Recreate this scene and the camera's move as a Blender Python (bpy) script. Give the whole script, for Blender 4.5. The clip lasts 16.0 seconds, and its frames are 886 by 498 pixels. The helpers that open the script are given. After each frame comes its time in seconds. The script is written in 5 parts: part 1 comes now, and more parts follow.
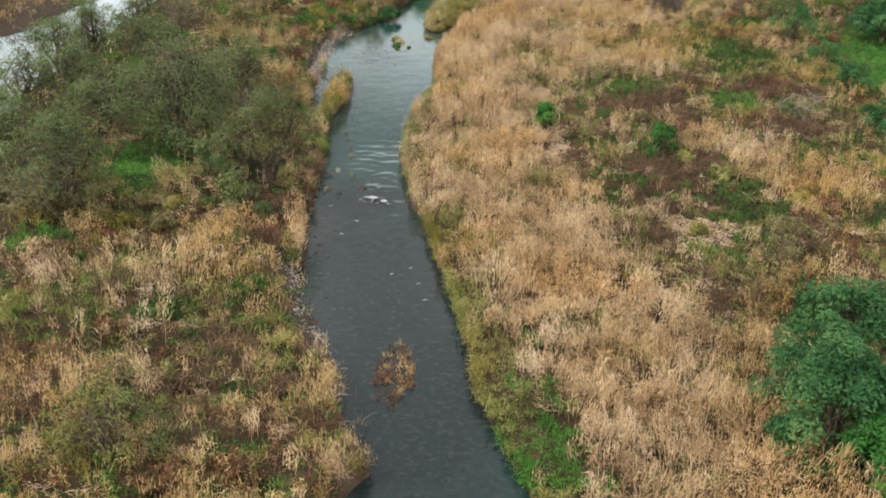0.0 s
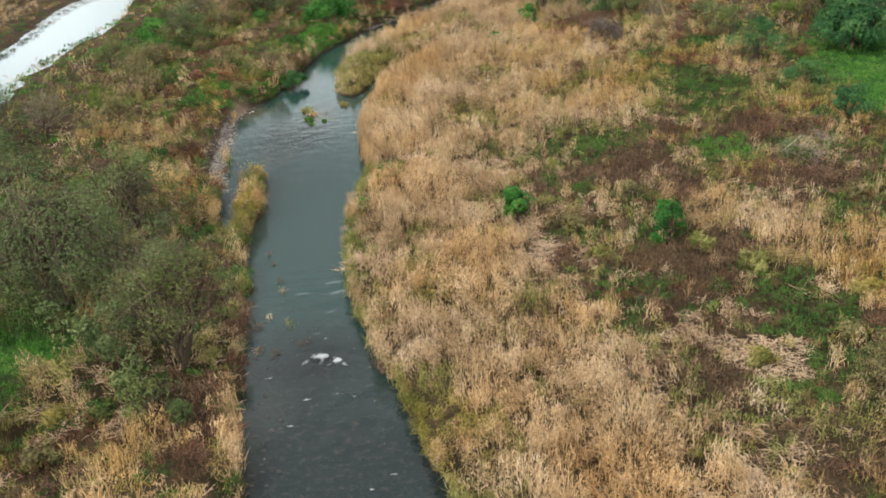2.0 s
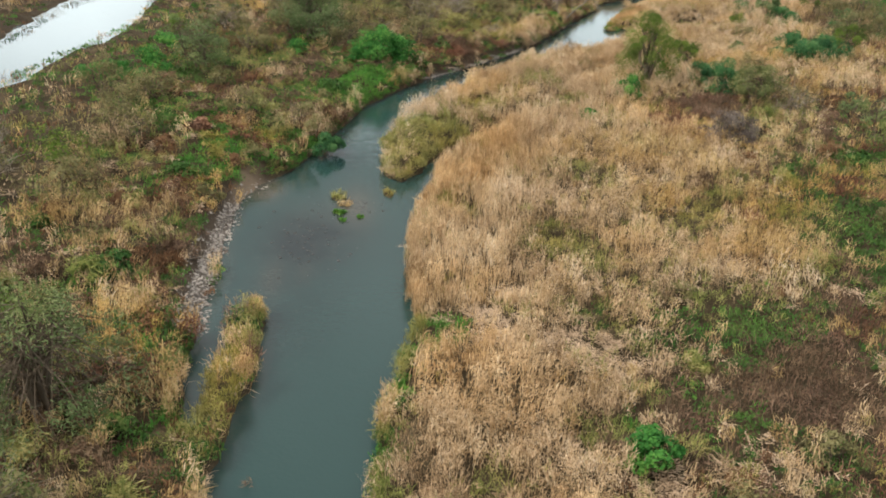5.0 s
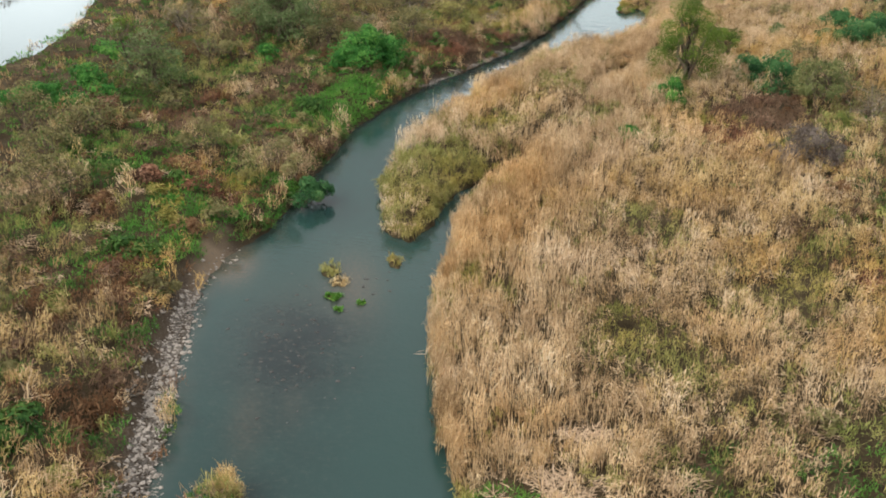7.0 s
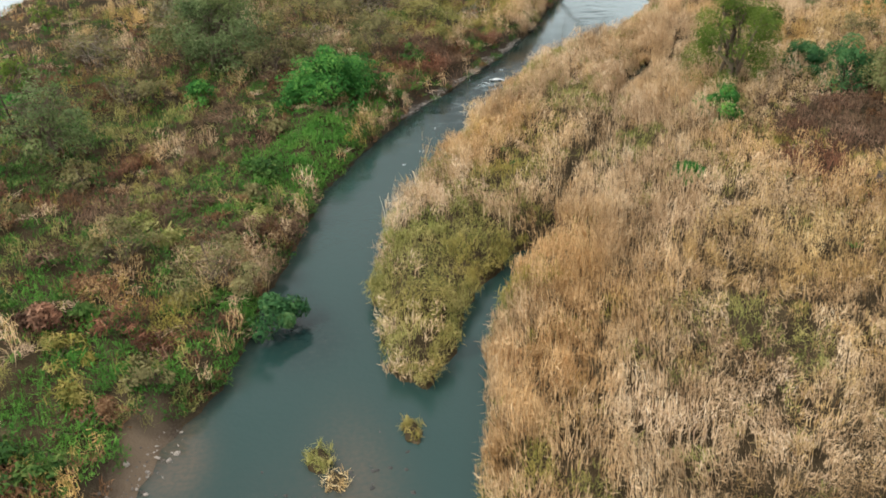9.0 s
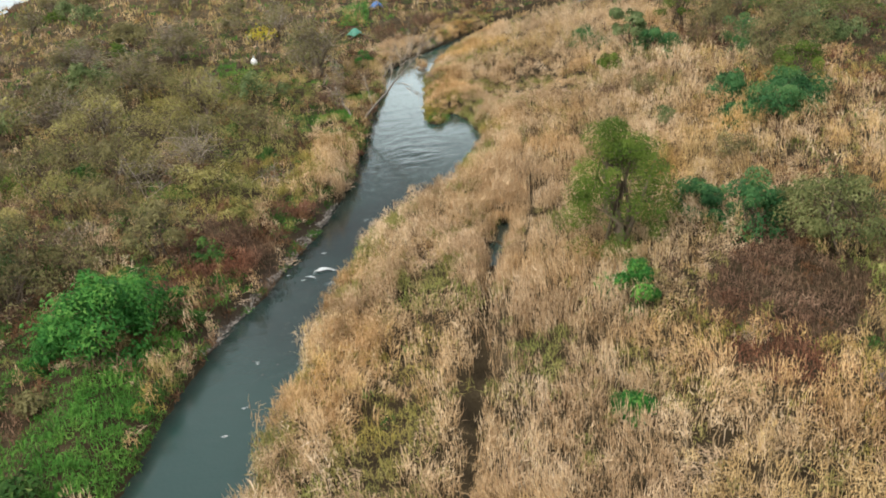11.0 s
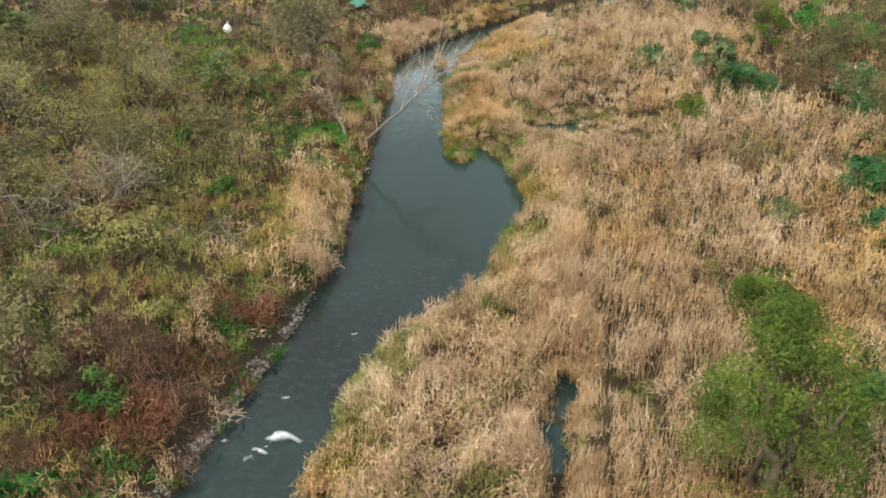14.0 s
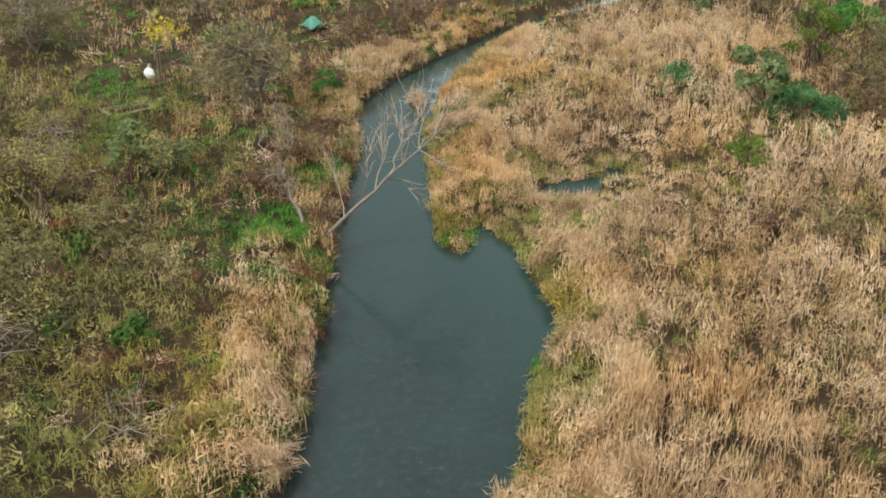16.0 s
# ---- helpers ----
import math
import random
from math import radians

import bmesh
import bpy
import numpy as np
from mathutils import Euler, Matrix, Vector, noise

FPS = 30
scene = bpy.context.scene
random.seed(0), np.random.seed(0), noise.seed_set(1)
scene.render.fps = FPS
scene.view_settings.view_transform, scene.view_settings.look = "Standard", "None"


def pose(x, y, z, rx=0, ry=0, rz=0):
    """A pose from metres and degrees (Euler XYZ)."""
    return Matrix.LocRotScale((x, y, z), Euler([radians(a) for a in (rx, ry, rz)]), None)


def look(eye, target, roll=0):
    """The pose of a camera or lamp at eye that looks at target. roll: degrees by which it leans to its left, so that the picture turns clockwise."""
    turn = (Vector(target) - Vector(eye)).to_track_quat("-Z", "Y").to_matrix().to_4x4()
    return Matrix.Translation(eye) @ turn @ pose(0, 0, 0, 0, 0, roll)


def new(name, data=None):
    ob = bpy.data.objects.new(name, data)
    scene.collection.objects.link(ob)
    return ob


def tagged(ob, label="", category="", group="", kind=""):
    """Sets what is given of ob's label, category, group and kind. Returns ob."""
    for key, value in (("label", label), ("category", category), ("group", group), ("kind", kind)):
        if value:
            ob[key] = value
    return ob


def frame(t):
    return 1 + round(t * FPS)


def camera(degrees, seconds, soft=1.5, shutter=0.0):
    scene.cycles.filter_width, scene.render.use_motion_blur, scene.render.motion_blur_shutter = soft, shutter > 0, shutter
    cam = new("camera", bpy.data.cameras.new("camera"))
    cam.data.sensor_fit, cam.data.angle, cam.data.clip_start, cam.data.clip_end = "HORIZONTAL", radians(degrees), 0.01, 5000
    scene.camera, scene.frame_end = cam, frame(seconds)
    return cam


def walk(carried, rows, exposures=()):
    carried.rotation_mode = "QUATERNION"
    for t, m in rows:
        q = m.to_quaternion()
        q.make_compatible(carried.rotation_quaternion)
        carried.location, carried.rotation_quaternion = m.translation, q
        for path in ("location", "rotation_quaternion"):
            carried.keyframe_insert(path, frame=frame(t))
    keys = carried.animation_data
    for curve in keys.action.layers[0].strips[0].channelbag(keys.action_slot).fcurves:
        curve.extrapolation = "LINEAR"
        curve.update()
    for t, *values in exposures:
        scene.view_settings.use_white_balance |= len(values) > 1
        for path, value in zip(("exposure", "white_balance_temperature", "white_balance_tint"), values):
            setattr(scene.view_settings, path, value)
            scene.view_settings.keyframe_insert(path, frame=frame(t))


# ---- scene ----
cam = camera(46.0, 16.0, soft=1.82)
METRES, EYE, TILT, LEAN, TURN = 99.34, 17.9, 0.0, 0.0, 0.0
ROWS = [
    (0.0, 0.0, 0.0, 0.0, 0.82, -24.1, -1.82),
    (0.5, -0.0063, 0.0324, -0.0002, -0.85, -22.5, 2.5),
    (1.0, -0.0109, 0.0648, -0.0015, -5.38, -22.98, 5.27),
    (1.5, -0.015, 0.0958, -0.001, -7.37, -23.32, 3.85),
    (2.0, -0.0178, 0.127, 0.0002, -6.48, -23.27, 3.2),
    (2.5, -0.0193, 0.1577, 0.0005, -5.44, -23.93, 2.46),
    (3.0, -0.0205, 0.188, -0.001, -5.37, -25.15, -1.96),
    (3.5, -0.0212, 0.221, -0.0028, -10.34, -25.18, -1.0),
    (4.0, -0.0223, 0.2534, -0.0042, -8.94, -22.92, -1.63),
    (4.5, -0.0228, 0.2847, -0.006, -2.89, -22.54, -3.32),
    (7.0, -0.0335, 0.4407, -0.0113, -4.76, -24.46, -1.61),
    (7.5, -0.036, 0.4729, -0.0121, -5.15, -28.26, 1.11),
    (8.0, -0.0378, 0.507, -0.0148, -4.78, -29.96, 0.71),
    (8.5, -0.038, 0.5424, -0.016, -7.0, -27.17, 3.11),
    (9.0, -0.0369, 0.5789, -0.0189, -8.91, -26.4, 2.36),
    (9.5, -0.0352, 0.615, -0.0197, -14.18, -23.29, 2.57),
    (10.0, -0.0328, 0.6492, -0.0204, -18.02, -21.07, 3.5),
    (12.5, -0.0078, 0.7934, -0.0214, -26.61, -24.01, 5.01),
    (13.0, -0.0013, 0.8197, -0.0216, -28.65, -23.31, 1.21),
    (13.5, 0.0065, 0.8461, -0.0226, -23.93, -23.25, -2.28),
    (14.0, 0.015, 0.8726, -0.0244, -21.64, -25.13, -2.68),
    (14.5, 0.0242, 0.9001, -0.0267, -25.43, -26.83, -1.29),
    (15.0, 0.033, 0.9281, -0.0288, -27.31, -26.97, -0.74),
    (15.5, 0.0435, 0.9567, -0.0305, -23.75, -26.47, 1.11),
    (16.0, 0.0542, 0.9847, -0.0316, -24.41, -26.05, -0.08),
]
walk(cam, [(t, pose(0, 0, EYE, TILT, LEAN, TURN) @ pose(METRES * x, METRES * y, METRES * z, 90 + pitch, roll, yaw)) for t, x, y, z, yaw, pitch, roll in ROWS])

# ---------------------------------------------------------------- light
world = bpy.data.worlds.new("overcast_sky")
scene.world = world
world.use_nodes = True
wn, wl = world.node_tree.nodes, world.node_tree.links
wn.clear()
sky = wn.new("ShaderNodeTexSky")
sky.sky_type, sky.sun_disc = "NISHITA", False
sky.sun_elevation, sky.sun_rotation = radians(45), radians(253)
sky.air_density, sky.dust_density, sky.ozone_density = 1.0, 8.0, 1.0
# cloud cover: a bright low band added to lift the water's reflection, soft billows
where = wn.new("ShaderNodeTexCoord")
axes = wn.new("ShaderNodeSeparateXYZ")
wl.new(where.outputs["Generated"], axes.inputs[0])
deck = wn.new("ShaderNodeValToRGB")
deck.color_ramp.interpolation = "EASE"
for stop, (place, value) in zip((deck.color_ramp.elements[0], deck.color_ramp.elements[1], deck.color_ramp.elements.new(0.5), deck.color_ramp.elements.new(0.25), deck.color_ramp.elements.new(0.1)), ((0.0, 0.8), (1.0, 0.34), (0.6, 0.32), (0.35, 1.02), (0.27, 1.2))):
    stop.position, stop.color = place, (value * 0.90, value * 1.0, value * 1.02, 1)
wl.new(axes.outputs[2], deck.inputs[0])
billow = wn.new("ShaderNodeTexNoise")
billow.inputs["Scale"].default_value, billow.inputs["Detail"].default_value = 3.2, 4
wl.new(where.outputs["Generated"], billow.inputs["Vector"])
density = wn.new("ShaderNodeMapRange")
density.inputs[1].default_value, density.inputs[2].default_value, density.inputs[3].default_value, density.inputs[4].default_value = 0.3, 0.7, 25.0, 60.0
wl.new(billow.outputs[0], density.inputs[0])
pile = wn.new("ShaderNodeVectorMath")
pile.operation = "SCALE"
wl.new(deck.outputs[0], pile.inputs[0])
wl.new(density.outputs[0], pile.inputs[3])
cloud = wn.new("ShaderNodeMix")
cloud.data_type = "RGBA"
cloud.inputs[0].default_value = 0.7
wl.new(pile.outputs[0], cloud.inputs[7])
wback = wn.new("ShaderNodeBackground")
wback.inputs[1].default_value = 0.056
wout = wn.new("ShaderNodeOutputWorld")
wl.new(sky.outputs[0], cloud.inputs[6])
wl.new(cloud.outputs[2], wback.inputs[0])
wl.new(wback.outputs[0], wout.inputs[0])

sun = new("sun", bpy.data.lights.new("sun", "SUN"))
sun.data.energy, sun.data.angle, sun.data.color = 2.82, radians(10), (1.0, 0.955, 0.86)
sun.matrix_world = look((-50, -16, 52), (0, 0, 0))


# ---------------------------------------------------------------- materials
def material(name):
    m = bpy.data.materials.new(name)
    m.use_nodes = True
    nodes, links = m.node_tree.nodes, m.node_tree.links
    return m, nodes, links, nodes["Principled BSDF"]


def ramp(nodes, stops):
    r = nodes.new("ShaderNodeValToRGB")
    el = r.color_ramp.elements
    while len(el) < len(stops):
        el.new(0.5)
    for e, (p, c) in zip(el, stops):
        e.position, e.color = p, (*c, 1)
    return r


def foliage(name, colours, patch=0.35, rough=0.75, scale=0.35, warm=(1, 1, 1), cool=(1, 1, 1), thin=0.18):
    """Plant tissue: each blade or leaf takes its own shade, drifting in patches over the ground."""
    m, n, l, b = material(name)
    att = n.new("ShaderNodeAttribute")
    att.attribute_name = "tint"
    geo = n.new("ShaderNodeNewGeometry")
    big = n.new("ShaderNodeTexNoise")
    big.inputs["Scale"].default_value, big.inputs["Detail"].default_value = scale, 3
    l.new(geo.outputs["Position"], big.inputs["Vector"])
    fine = n.new("ShaderNodeTexNoise")
    fine.inputs["Scale"].default_value, fine.inputs["Detail"].default_value = 9.0, 2
    l.new(geo.outputs["Position"], fine.inputs["Vector"])
    mix = n.new("ShaderNodeMath")
    mix.operation = "MULTIPLY_ADD"
    mix.inputs[1].default_value = 1.6 * patch
    l.new(big.outputs[0], mix.inputs[0])
    l.new(att.outputs["Fac"], mix.inputs[2])
    sub = n.new("ShaderNodeMath")
    sub.operation = "SUBTRACT"
    sub.inputs[1].default_value = 0.8 * patch
    l.new(mix.outputs[0], sub.inputs[0])
    add = n.new("ShaderNodeMath")
    add.operation = "MULTIPLY_ADD"
    add.inputs[1].default_value = 0.25
    l.new(fine.outputs[0], add.inputs[0])
    l.new(sub.outputs[0], add.inputs[2])
    low = n.new("ShaderNodeMath")
    low.operation = "SUBTRACT"
    low.inputs[1].default_value = 0.125
    l.new(add.outputs[0], low.inputs[0])
    k = len(colours) - 1
    r = ramp(n, [(i / k, c) for i, c in enumerate(colours)])
    l.new(low.outputs[0], r.inputs[0])
    drift = n.new("ShaderNodeTexNoise")
    drift.inputs["Scale"].default_value, drift.inputs["Detail"].default_value = 0.16, 3
    l.new(geo.outputs["Position"], drift.inputs["Vector"])
    hue = ramp(n, [(0.38, cool), (0.5, (1, 1, 1)), (0.64, warm)])
    l.new(drift.outputs[0], hue.inputs[0])
    mul = n.new("ShaderNodeMix")
    mul.data_type, mul.blend_type = "RGBA", "MULTIPLY"
    mul.inputs[0].default_value = 1.0
    l.new(r.outputs[0], mul.inputs[6])
    l.new(hue.outputs[0], mul.inputs[7])
    l.new(mul.outputs[2], b.inputs["Base Color"])
    b.inputs["Roughness"].default_value = rough
    b.inputs["Specular IOR Level"].default_value = 0.08
    if thin:
        back = n.new("ShaderNodeBsdfTranslucent")
        both = n.new("ShaderNodeMixShader")
        both.inputs[0].default_value = thin
        l.new(mul.outputs[2], back.inputs[0])
        l.new(b.outputs[0], both.inputs[1])
        l.new(back.outputs[0], both.inputs[2])
        l.new(both.outputs[0], n["Material Output"].inputs[0])
    return m


M_REED = foliage("dry_reed", [(0.12, 0.073, 0.038), (0.265, 0.176, 0.097), (0.48, 0.338, 0.193), (0.65, 0.483, 0.298), (0.78, 0.62, 0.425), (0.82, 0.72, 0.54)], 0.55, warm=(1.03, 0.93, 0.76), cool=(0.98, 0.97, 1.0), thin=0.26)
M_GOLD = foliage("golden_reed", [(0.12, 0.072, 0.032), (0.29, 0.19, 0.088), (0.52, 0.363, 0.172), (0.70, 0.52, 0.27), (0.80, 0.69, 0.44)], 0.55, warm=(1.03, 0.94, 0.72), cool=(0.98, 0.98, 0.98), thin=0.26)
M_SEDGE = foliage("fading_sedge", [(0.065, 0.08, 0.023), (0.165, 0.175, 0.052), (0.295, 0.275, 0.095), (0.43, 0.36, 0.145), (0.57, 0.465, 0.23)], 0.45, warm=(1.05, 0.95, 0.7), cool=(0.85, 1.0, 0.85), thin=0.26)
M_BRAMBLE = foliage("dead_bramble", [(0.041, 0.027, 0.017), (0.106, 0.065, 0.044), (0.224, 0.139, 0.093), (0.388, 0.28, 0.193)], 0.45, warm=(1.15, 0.85, 0.75), cool=(0.95, 1.0, 0.9))
M_GREEN = foliage("fresh_grass", [(0.03, 0.095, 0.02), (0.06, 0.18, 0.03), (0.115, 0.26, 0.045), (0.235, 0.33, 0.08)], 0.4)
M_RUST = foliage("rust_fern", [(0.066, 0.033, 0.018), (0.135, 0.07, 0.036), (0.215, 0.12, 0.062), (0.30, 0.19, 0.10)], 0.4)
M_LITTER = foliage("bleached_straw", [(0.257, 0.169, 0.104), (0.437, 0.312, 0.203), (0.604, 0.449, 0.306), (0.771, 0.611, 0.453)], 0.3)
M_HERB = foliage("dark_herb", [(0.02, 0.055, 0.016), (0.042, 0.1, 0.024), (0.084, 0.152, 0.036), (0.16, 0.2, 0.059)], 0.4)
M_WILLOW = foliage("willow_leaf", [(0.05, 0.078, 0.03), (0.10, 0.142, 0.056), (0.17, 0.228, 0.095), (0.285, 0.33, 0.16)], 0.4, scale=0.6, warm=(1.15, 1.0, 0.8), thin=0.36)
M_OLIVE = foliage("autumn_leaf", [(0.08, 0.072, 0.036), (0.15, 0.136, 0.062), (0.225, 0.205, 0.09), (0.32, 0.285, 0.135)], 0.4, scale=0.6, thin=0.36)
M_LEAF = foliage("green_leaf", [(0.022, 0.085, 0.021), (0.043, 0.165, 0.034), (0.088, 0.26, 0.052), (0.19, 0.37, 0.078)], 0.35, scale=0.8, rough=0.6, thin=0.36)
M_THICKET = foliage("thicket_leaf", [(0.13, 0.118, 0.05), (0.25, 0.228, 0.085), (0.385, 0.35, 0.125), (0.52, 0.46, 0.19)], 0.4, scale=0.6, thin=0.36)
M_FADED = foliage("faded_willow_leaf", [(0.06, 0.075, 0.03), (0.125, 0.145, 0.055), (0.20, 0.22, 0.085), (0.31, 0.31, 0.14)], 0.4, scale=0.6, warm=(1.15, 1.0, 0.8), thin=0.36)
M_DARKLEAF = foliage("dark_green_leaf", [(0.024, 0.073, 0.027), (0.047, 0.137, 0.051), (0.09, 0.215, 0.076), (0.18, 0.295, 0.105)], 0.35, scale=0.8, rough=0.6, thin=0.42)
M_YELLEAF = foliage("yellow_green_leaf", [(0.04, 0.07, 0.014), (0.08, 0.135, 0.024), (0.135, 0.20, 0.036), (0.215, 0.27, 0.06)], 0.35, scale=0.8, thin=0.36)
M_YELLOW = foliage("yellow_leaf", [(0.35, 0.29, 0.02), (0.55, 0.47, 0.03), (0.62, 0.55, 0.08)], 0.2)
M_TWIG = foliage("grey_twig", [(0.111, 0.087, 0.066), (0.206, 0.166, 0.13), (0.317, 0.27, 0.213), (0.46, 0.396, 0.325)], 0.3, rough=0.9, thin=0)
M_VINE = foliage("dead_vine", [(0.065, 0.052, 0.044), (0.125, 0.10, 0.085), (0.195, 0.16, 0.137), (0.28, 0.235, 0.20)], 0.3, rough=0.9, thin=0.2)
M_BARK = foliage("brown_bark", [(0.063, 0.049, 0.035), (0.125, 0.097, 0.07), (0.204, 0.16, 0.118)], 0.3, rough=0.9, scale=3.0, thin=0)
M_PLUME = foliage("white_plume", [(0.45, 0.41, 0.34), (0.6, 0.57, 0.52), (0.72, 0.7, 0.66)], 0.2)


def earth_material():
    m, n, l, b = material("river_earth")
    geo = n.new("ShaderNodeNewGeometry")
    n1, n2 = n.new("ShaderNodeTexNoise"), n.new("ShaderNodeTexNoise")
    n1.inputs["Scale"].default_value, n1.inputs["Detail"].default_value = 1.1, 6
    n2.inputs["Scale"].default_value, n2.inputs["Detail"].default_value = 17.0, 5
    for t in (n1, n2):
        l.new(geo.outputs["Position"], t.inputs["Vector"])
    # leaf litter and broken straw over dark soil
    n4 = n.new("ShaderNodeTexNoise")
    n4.inputs["Scale"].default_value, n4.inputs["Detail"].default_value, n4.inputs["Roughness"].default_value = 26.0, 6, 0.8
    l.new(geo.outputs["Position"], n4.inputs["Vector"])
    straw = n.new("ShaderNodeMath")
    straw.operation = "MULTIPLY_ADD"
    straw.inputs[1].default_value = 0.6
    l.new(n1.outputs[0], straw.inputs[0])
    l.new(n4.outputs[0], straw.inputs[2])
    soil = ramp(n, [(0.55, (0.016, 0.012, 0.007)), (0.75, (0.04, 0.03, 0.017)), (0.9, (0.075, 0.057, 0.032)), (1.0, (0.14, 0.107, 0.064))])
    l.new(straw.outputs[0], soil.inputs[0])
    sand = ramp(n, [(0.35, (0.04, 0.028, 0.02)), (0.5, (0.066, 0.05, 0.037)), (0.7, (0.105, 0.084, 0.067))])
    l.new(n2.outputs[0], sand.inputs[0])
    att = n.new("ShaderNodeAttribute")
    att.attribute_name = "shore"
    mx = n.new("ShaderNodeMix")
    mx.data_type = "RGBA"
    l.new(att.outputs["Fac"], mx.inputs[0])
    l.new(soil.outputs[0], mx.inputs[6])
    l.new(sand.outputs[0], mx.inputs[7])
    spit = n.new("ShaderNodeAttribute")
    spit.attribute_name = "spit"
    mx2 = n.new("ShaderNodeMix")
    mx2.data_type = "RGBA"
    mx2.inputs[7].default_value = (0.2, 0.148, 0.102, 1)
    l.new(spit.outputs["Fac"], mx2.inputs[0])
    l.new(mx.outputs[2], mx2.inputs[6])
    sward = n.new("ShaderNodeAttribute")
    sward.attribute_name = "sward"
    n3 = n.new("ShaderNodeTexNoise")
    n3.inputs["Scale"].default_value, n3.inputs["Detail"].default_value, n3.inputs["Roughness"].default_value = 0.3, 10, 0.85
    l.new(geo.outputs["Position"], n3.inputs["Vector"])
    turf = ramp(n, [(0.3, (0.022, 0.03, 0.010)), (0.44, (0.045, 0.04, 0.017)), (0.52, (0.075, 0.052, 0.027)), (0.6, (0.125, 0.09, 0.05)), (0.7, (0.05, 0.034, 0.021))])
    l.new(n3.outputs[0], turf.inputs[0])
    mx3 = n.new("ShaderNodeMix")
    mx3.data_type = "RGBA"
    l.new(sward.outputs["Fac"], mx3.inputs[0])
    l.new(mx2.outputs[2], mx3.inputs[6])
    l.new(turf.outputs[0], mx3.inputs[7])
    lush = n.new("ShaderNodeAttribute")
    lush.attribute_name = "lush"
    mx4 = n.new("ShaderNodeMix")
    mx4.data_type = "RGBA"
    mx4.inputs[7].default_value = (0.03, 0.10, 0.022, 1)
    l.new(lush.outputs["Fac"], mx4.inputs[0])
    l.new(mx3.outputs[2], mx4.inputs[6])
    l.new(mx4.outputs[2], b.inputs["Base Color"])
    b.inputs["Roughness"].default_value = 0.95
    b.inputs["Specular IOR Level"].default_value = 0.08
    bump = n.new("ShaderNodeBump")
    bump.inputs["Strength"].default_value, bump.inputs["Distance"].default_value = 0.6, 0.08
    l.new(n2.outputs[0], bump.inputs["Height"])
    l.new(bump.outputs[0], b.inputs["Normal"])
    return m


def water_material(name, deep, shoal, rough=0.08, swell=0.28):
    m, n, l, b = material(name)
    geo = n.new("ShaderNodeNewGeometry")
    n1 = n.new("ShaderNodeTexNoise")
    n1.inputs["Scale"].default_value, n1.inputs["Detail"].default_value = 0.4, 4
    l.new(geo.outputs["Position"], n1.inputs["Vector"])
    n2 = n.new("ShaderNodeTexNoise")
    n2.inputs["Scale"].default_value, n2.inputs["Detail"].default_value = 7.0, 4
    l.new(geo.outputs["Position"], n2.inputs["Vector"])
    att = n.new("ShaderNodeAttribute")
    att.attribute_name = "shoal"
    grit = n.new("ShaderNodeMath")
    grit.operation = "MULTIPLY"
    l.new(n2.outputs[0], grit.inputs[0])
    l.new(att.outputs["Fac"], grit.inputs[1])
    mx = n.new("ShaderNodeMix")
    mx.data_type = "RGBA"
    mx.inputs[6].default_value, mx.inputs[7].default_value = (*deep, 1), (*shoal, 1)
    l.new(grit.outputs[0], mx.inputs[0])
    # darker colour for cobble beds, and for reaches that mirror little sky
    weed = n.new("ShaderNodeAttribute")
    weed.attribute_name = "bed"
    mx2 = n.new("ShaderNodeMix")
    mx2.data_type = "RGBA"
    n5 = n.new("ShaderNodeTexNoise")
    n5.inputs["Scale"].default_value, n5.inputs["Detail"].default_value, n5.inputs["Roughness"].default_value = 3.6, 7, 0.78
    l.new(geo.outputs["Position"], n5.inputs["Vector"])
    cobble = ramp(n, [(0.40, (0.005, 0.012, 0.013)), (0.52, (0.010, 0.019, 0.019)), (0.60, (0.026, 0.029, 0.026)), (0.72, (0.07, 0.066, 0.055))])
    l.new(n5.outputs[0], cobble.inputs[0])
    l.new(cobble.outputs[0], mx2.inputs[7])
    l.new(weed.outputs["Fac"], mx2.inputs[0])
    l.new(mx.outputs[2], mx2.inputs[6])
    l.new(mx2.outputs[2], b.inputs["Base Color"])
    b.inputs["Roughness"].default_value = rough
    b.inputs["IOR"].default_value = 1.37
    bump = n.new("ShaderNodeBump")
    bump.inputs["Strength"].default_value, bump.inputs["Distance"].default_value = swell, 0.05
    n3 = n.new("ShaderNodeTexNoise")
    n3.inputs["Scale"].default_value, n3.inputs["Detail"].default_value, n3.inputs["Distortion"].default_value = 2.2, 3, 1.2
    l.new(geo.outputs["Position"], n3.inputs["Vector"])
    sum_ = n.new("ShaderNodeMath")
    l.new(n2.outputs[0], sum_.inputs[0])
    l.new(n3.outputs[0], sum_.inputs[1])
    l.new(sum_.outputs[0], bump.inputs["Height"])
    l.new(bump.outputs[0], b.inputs["Normal"])
    return m


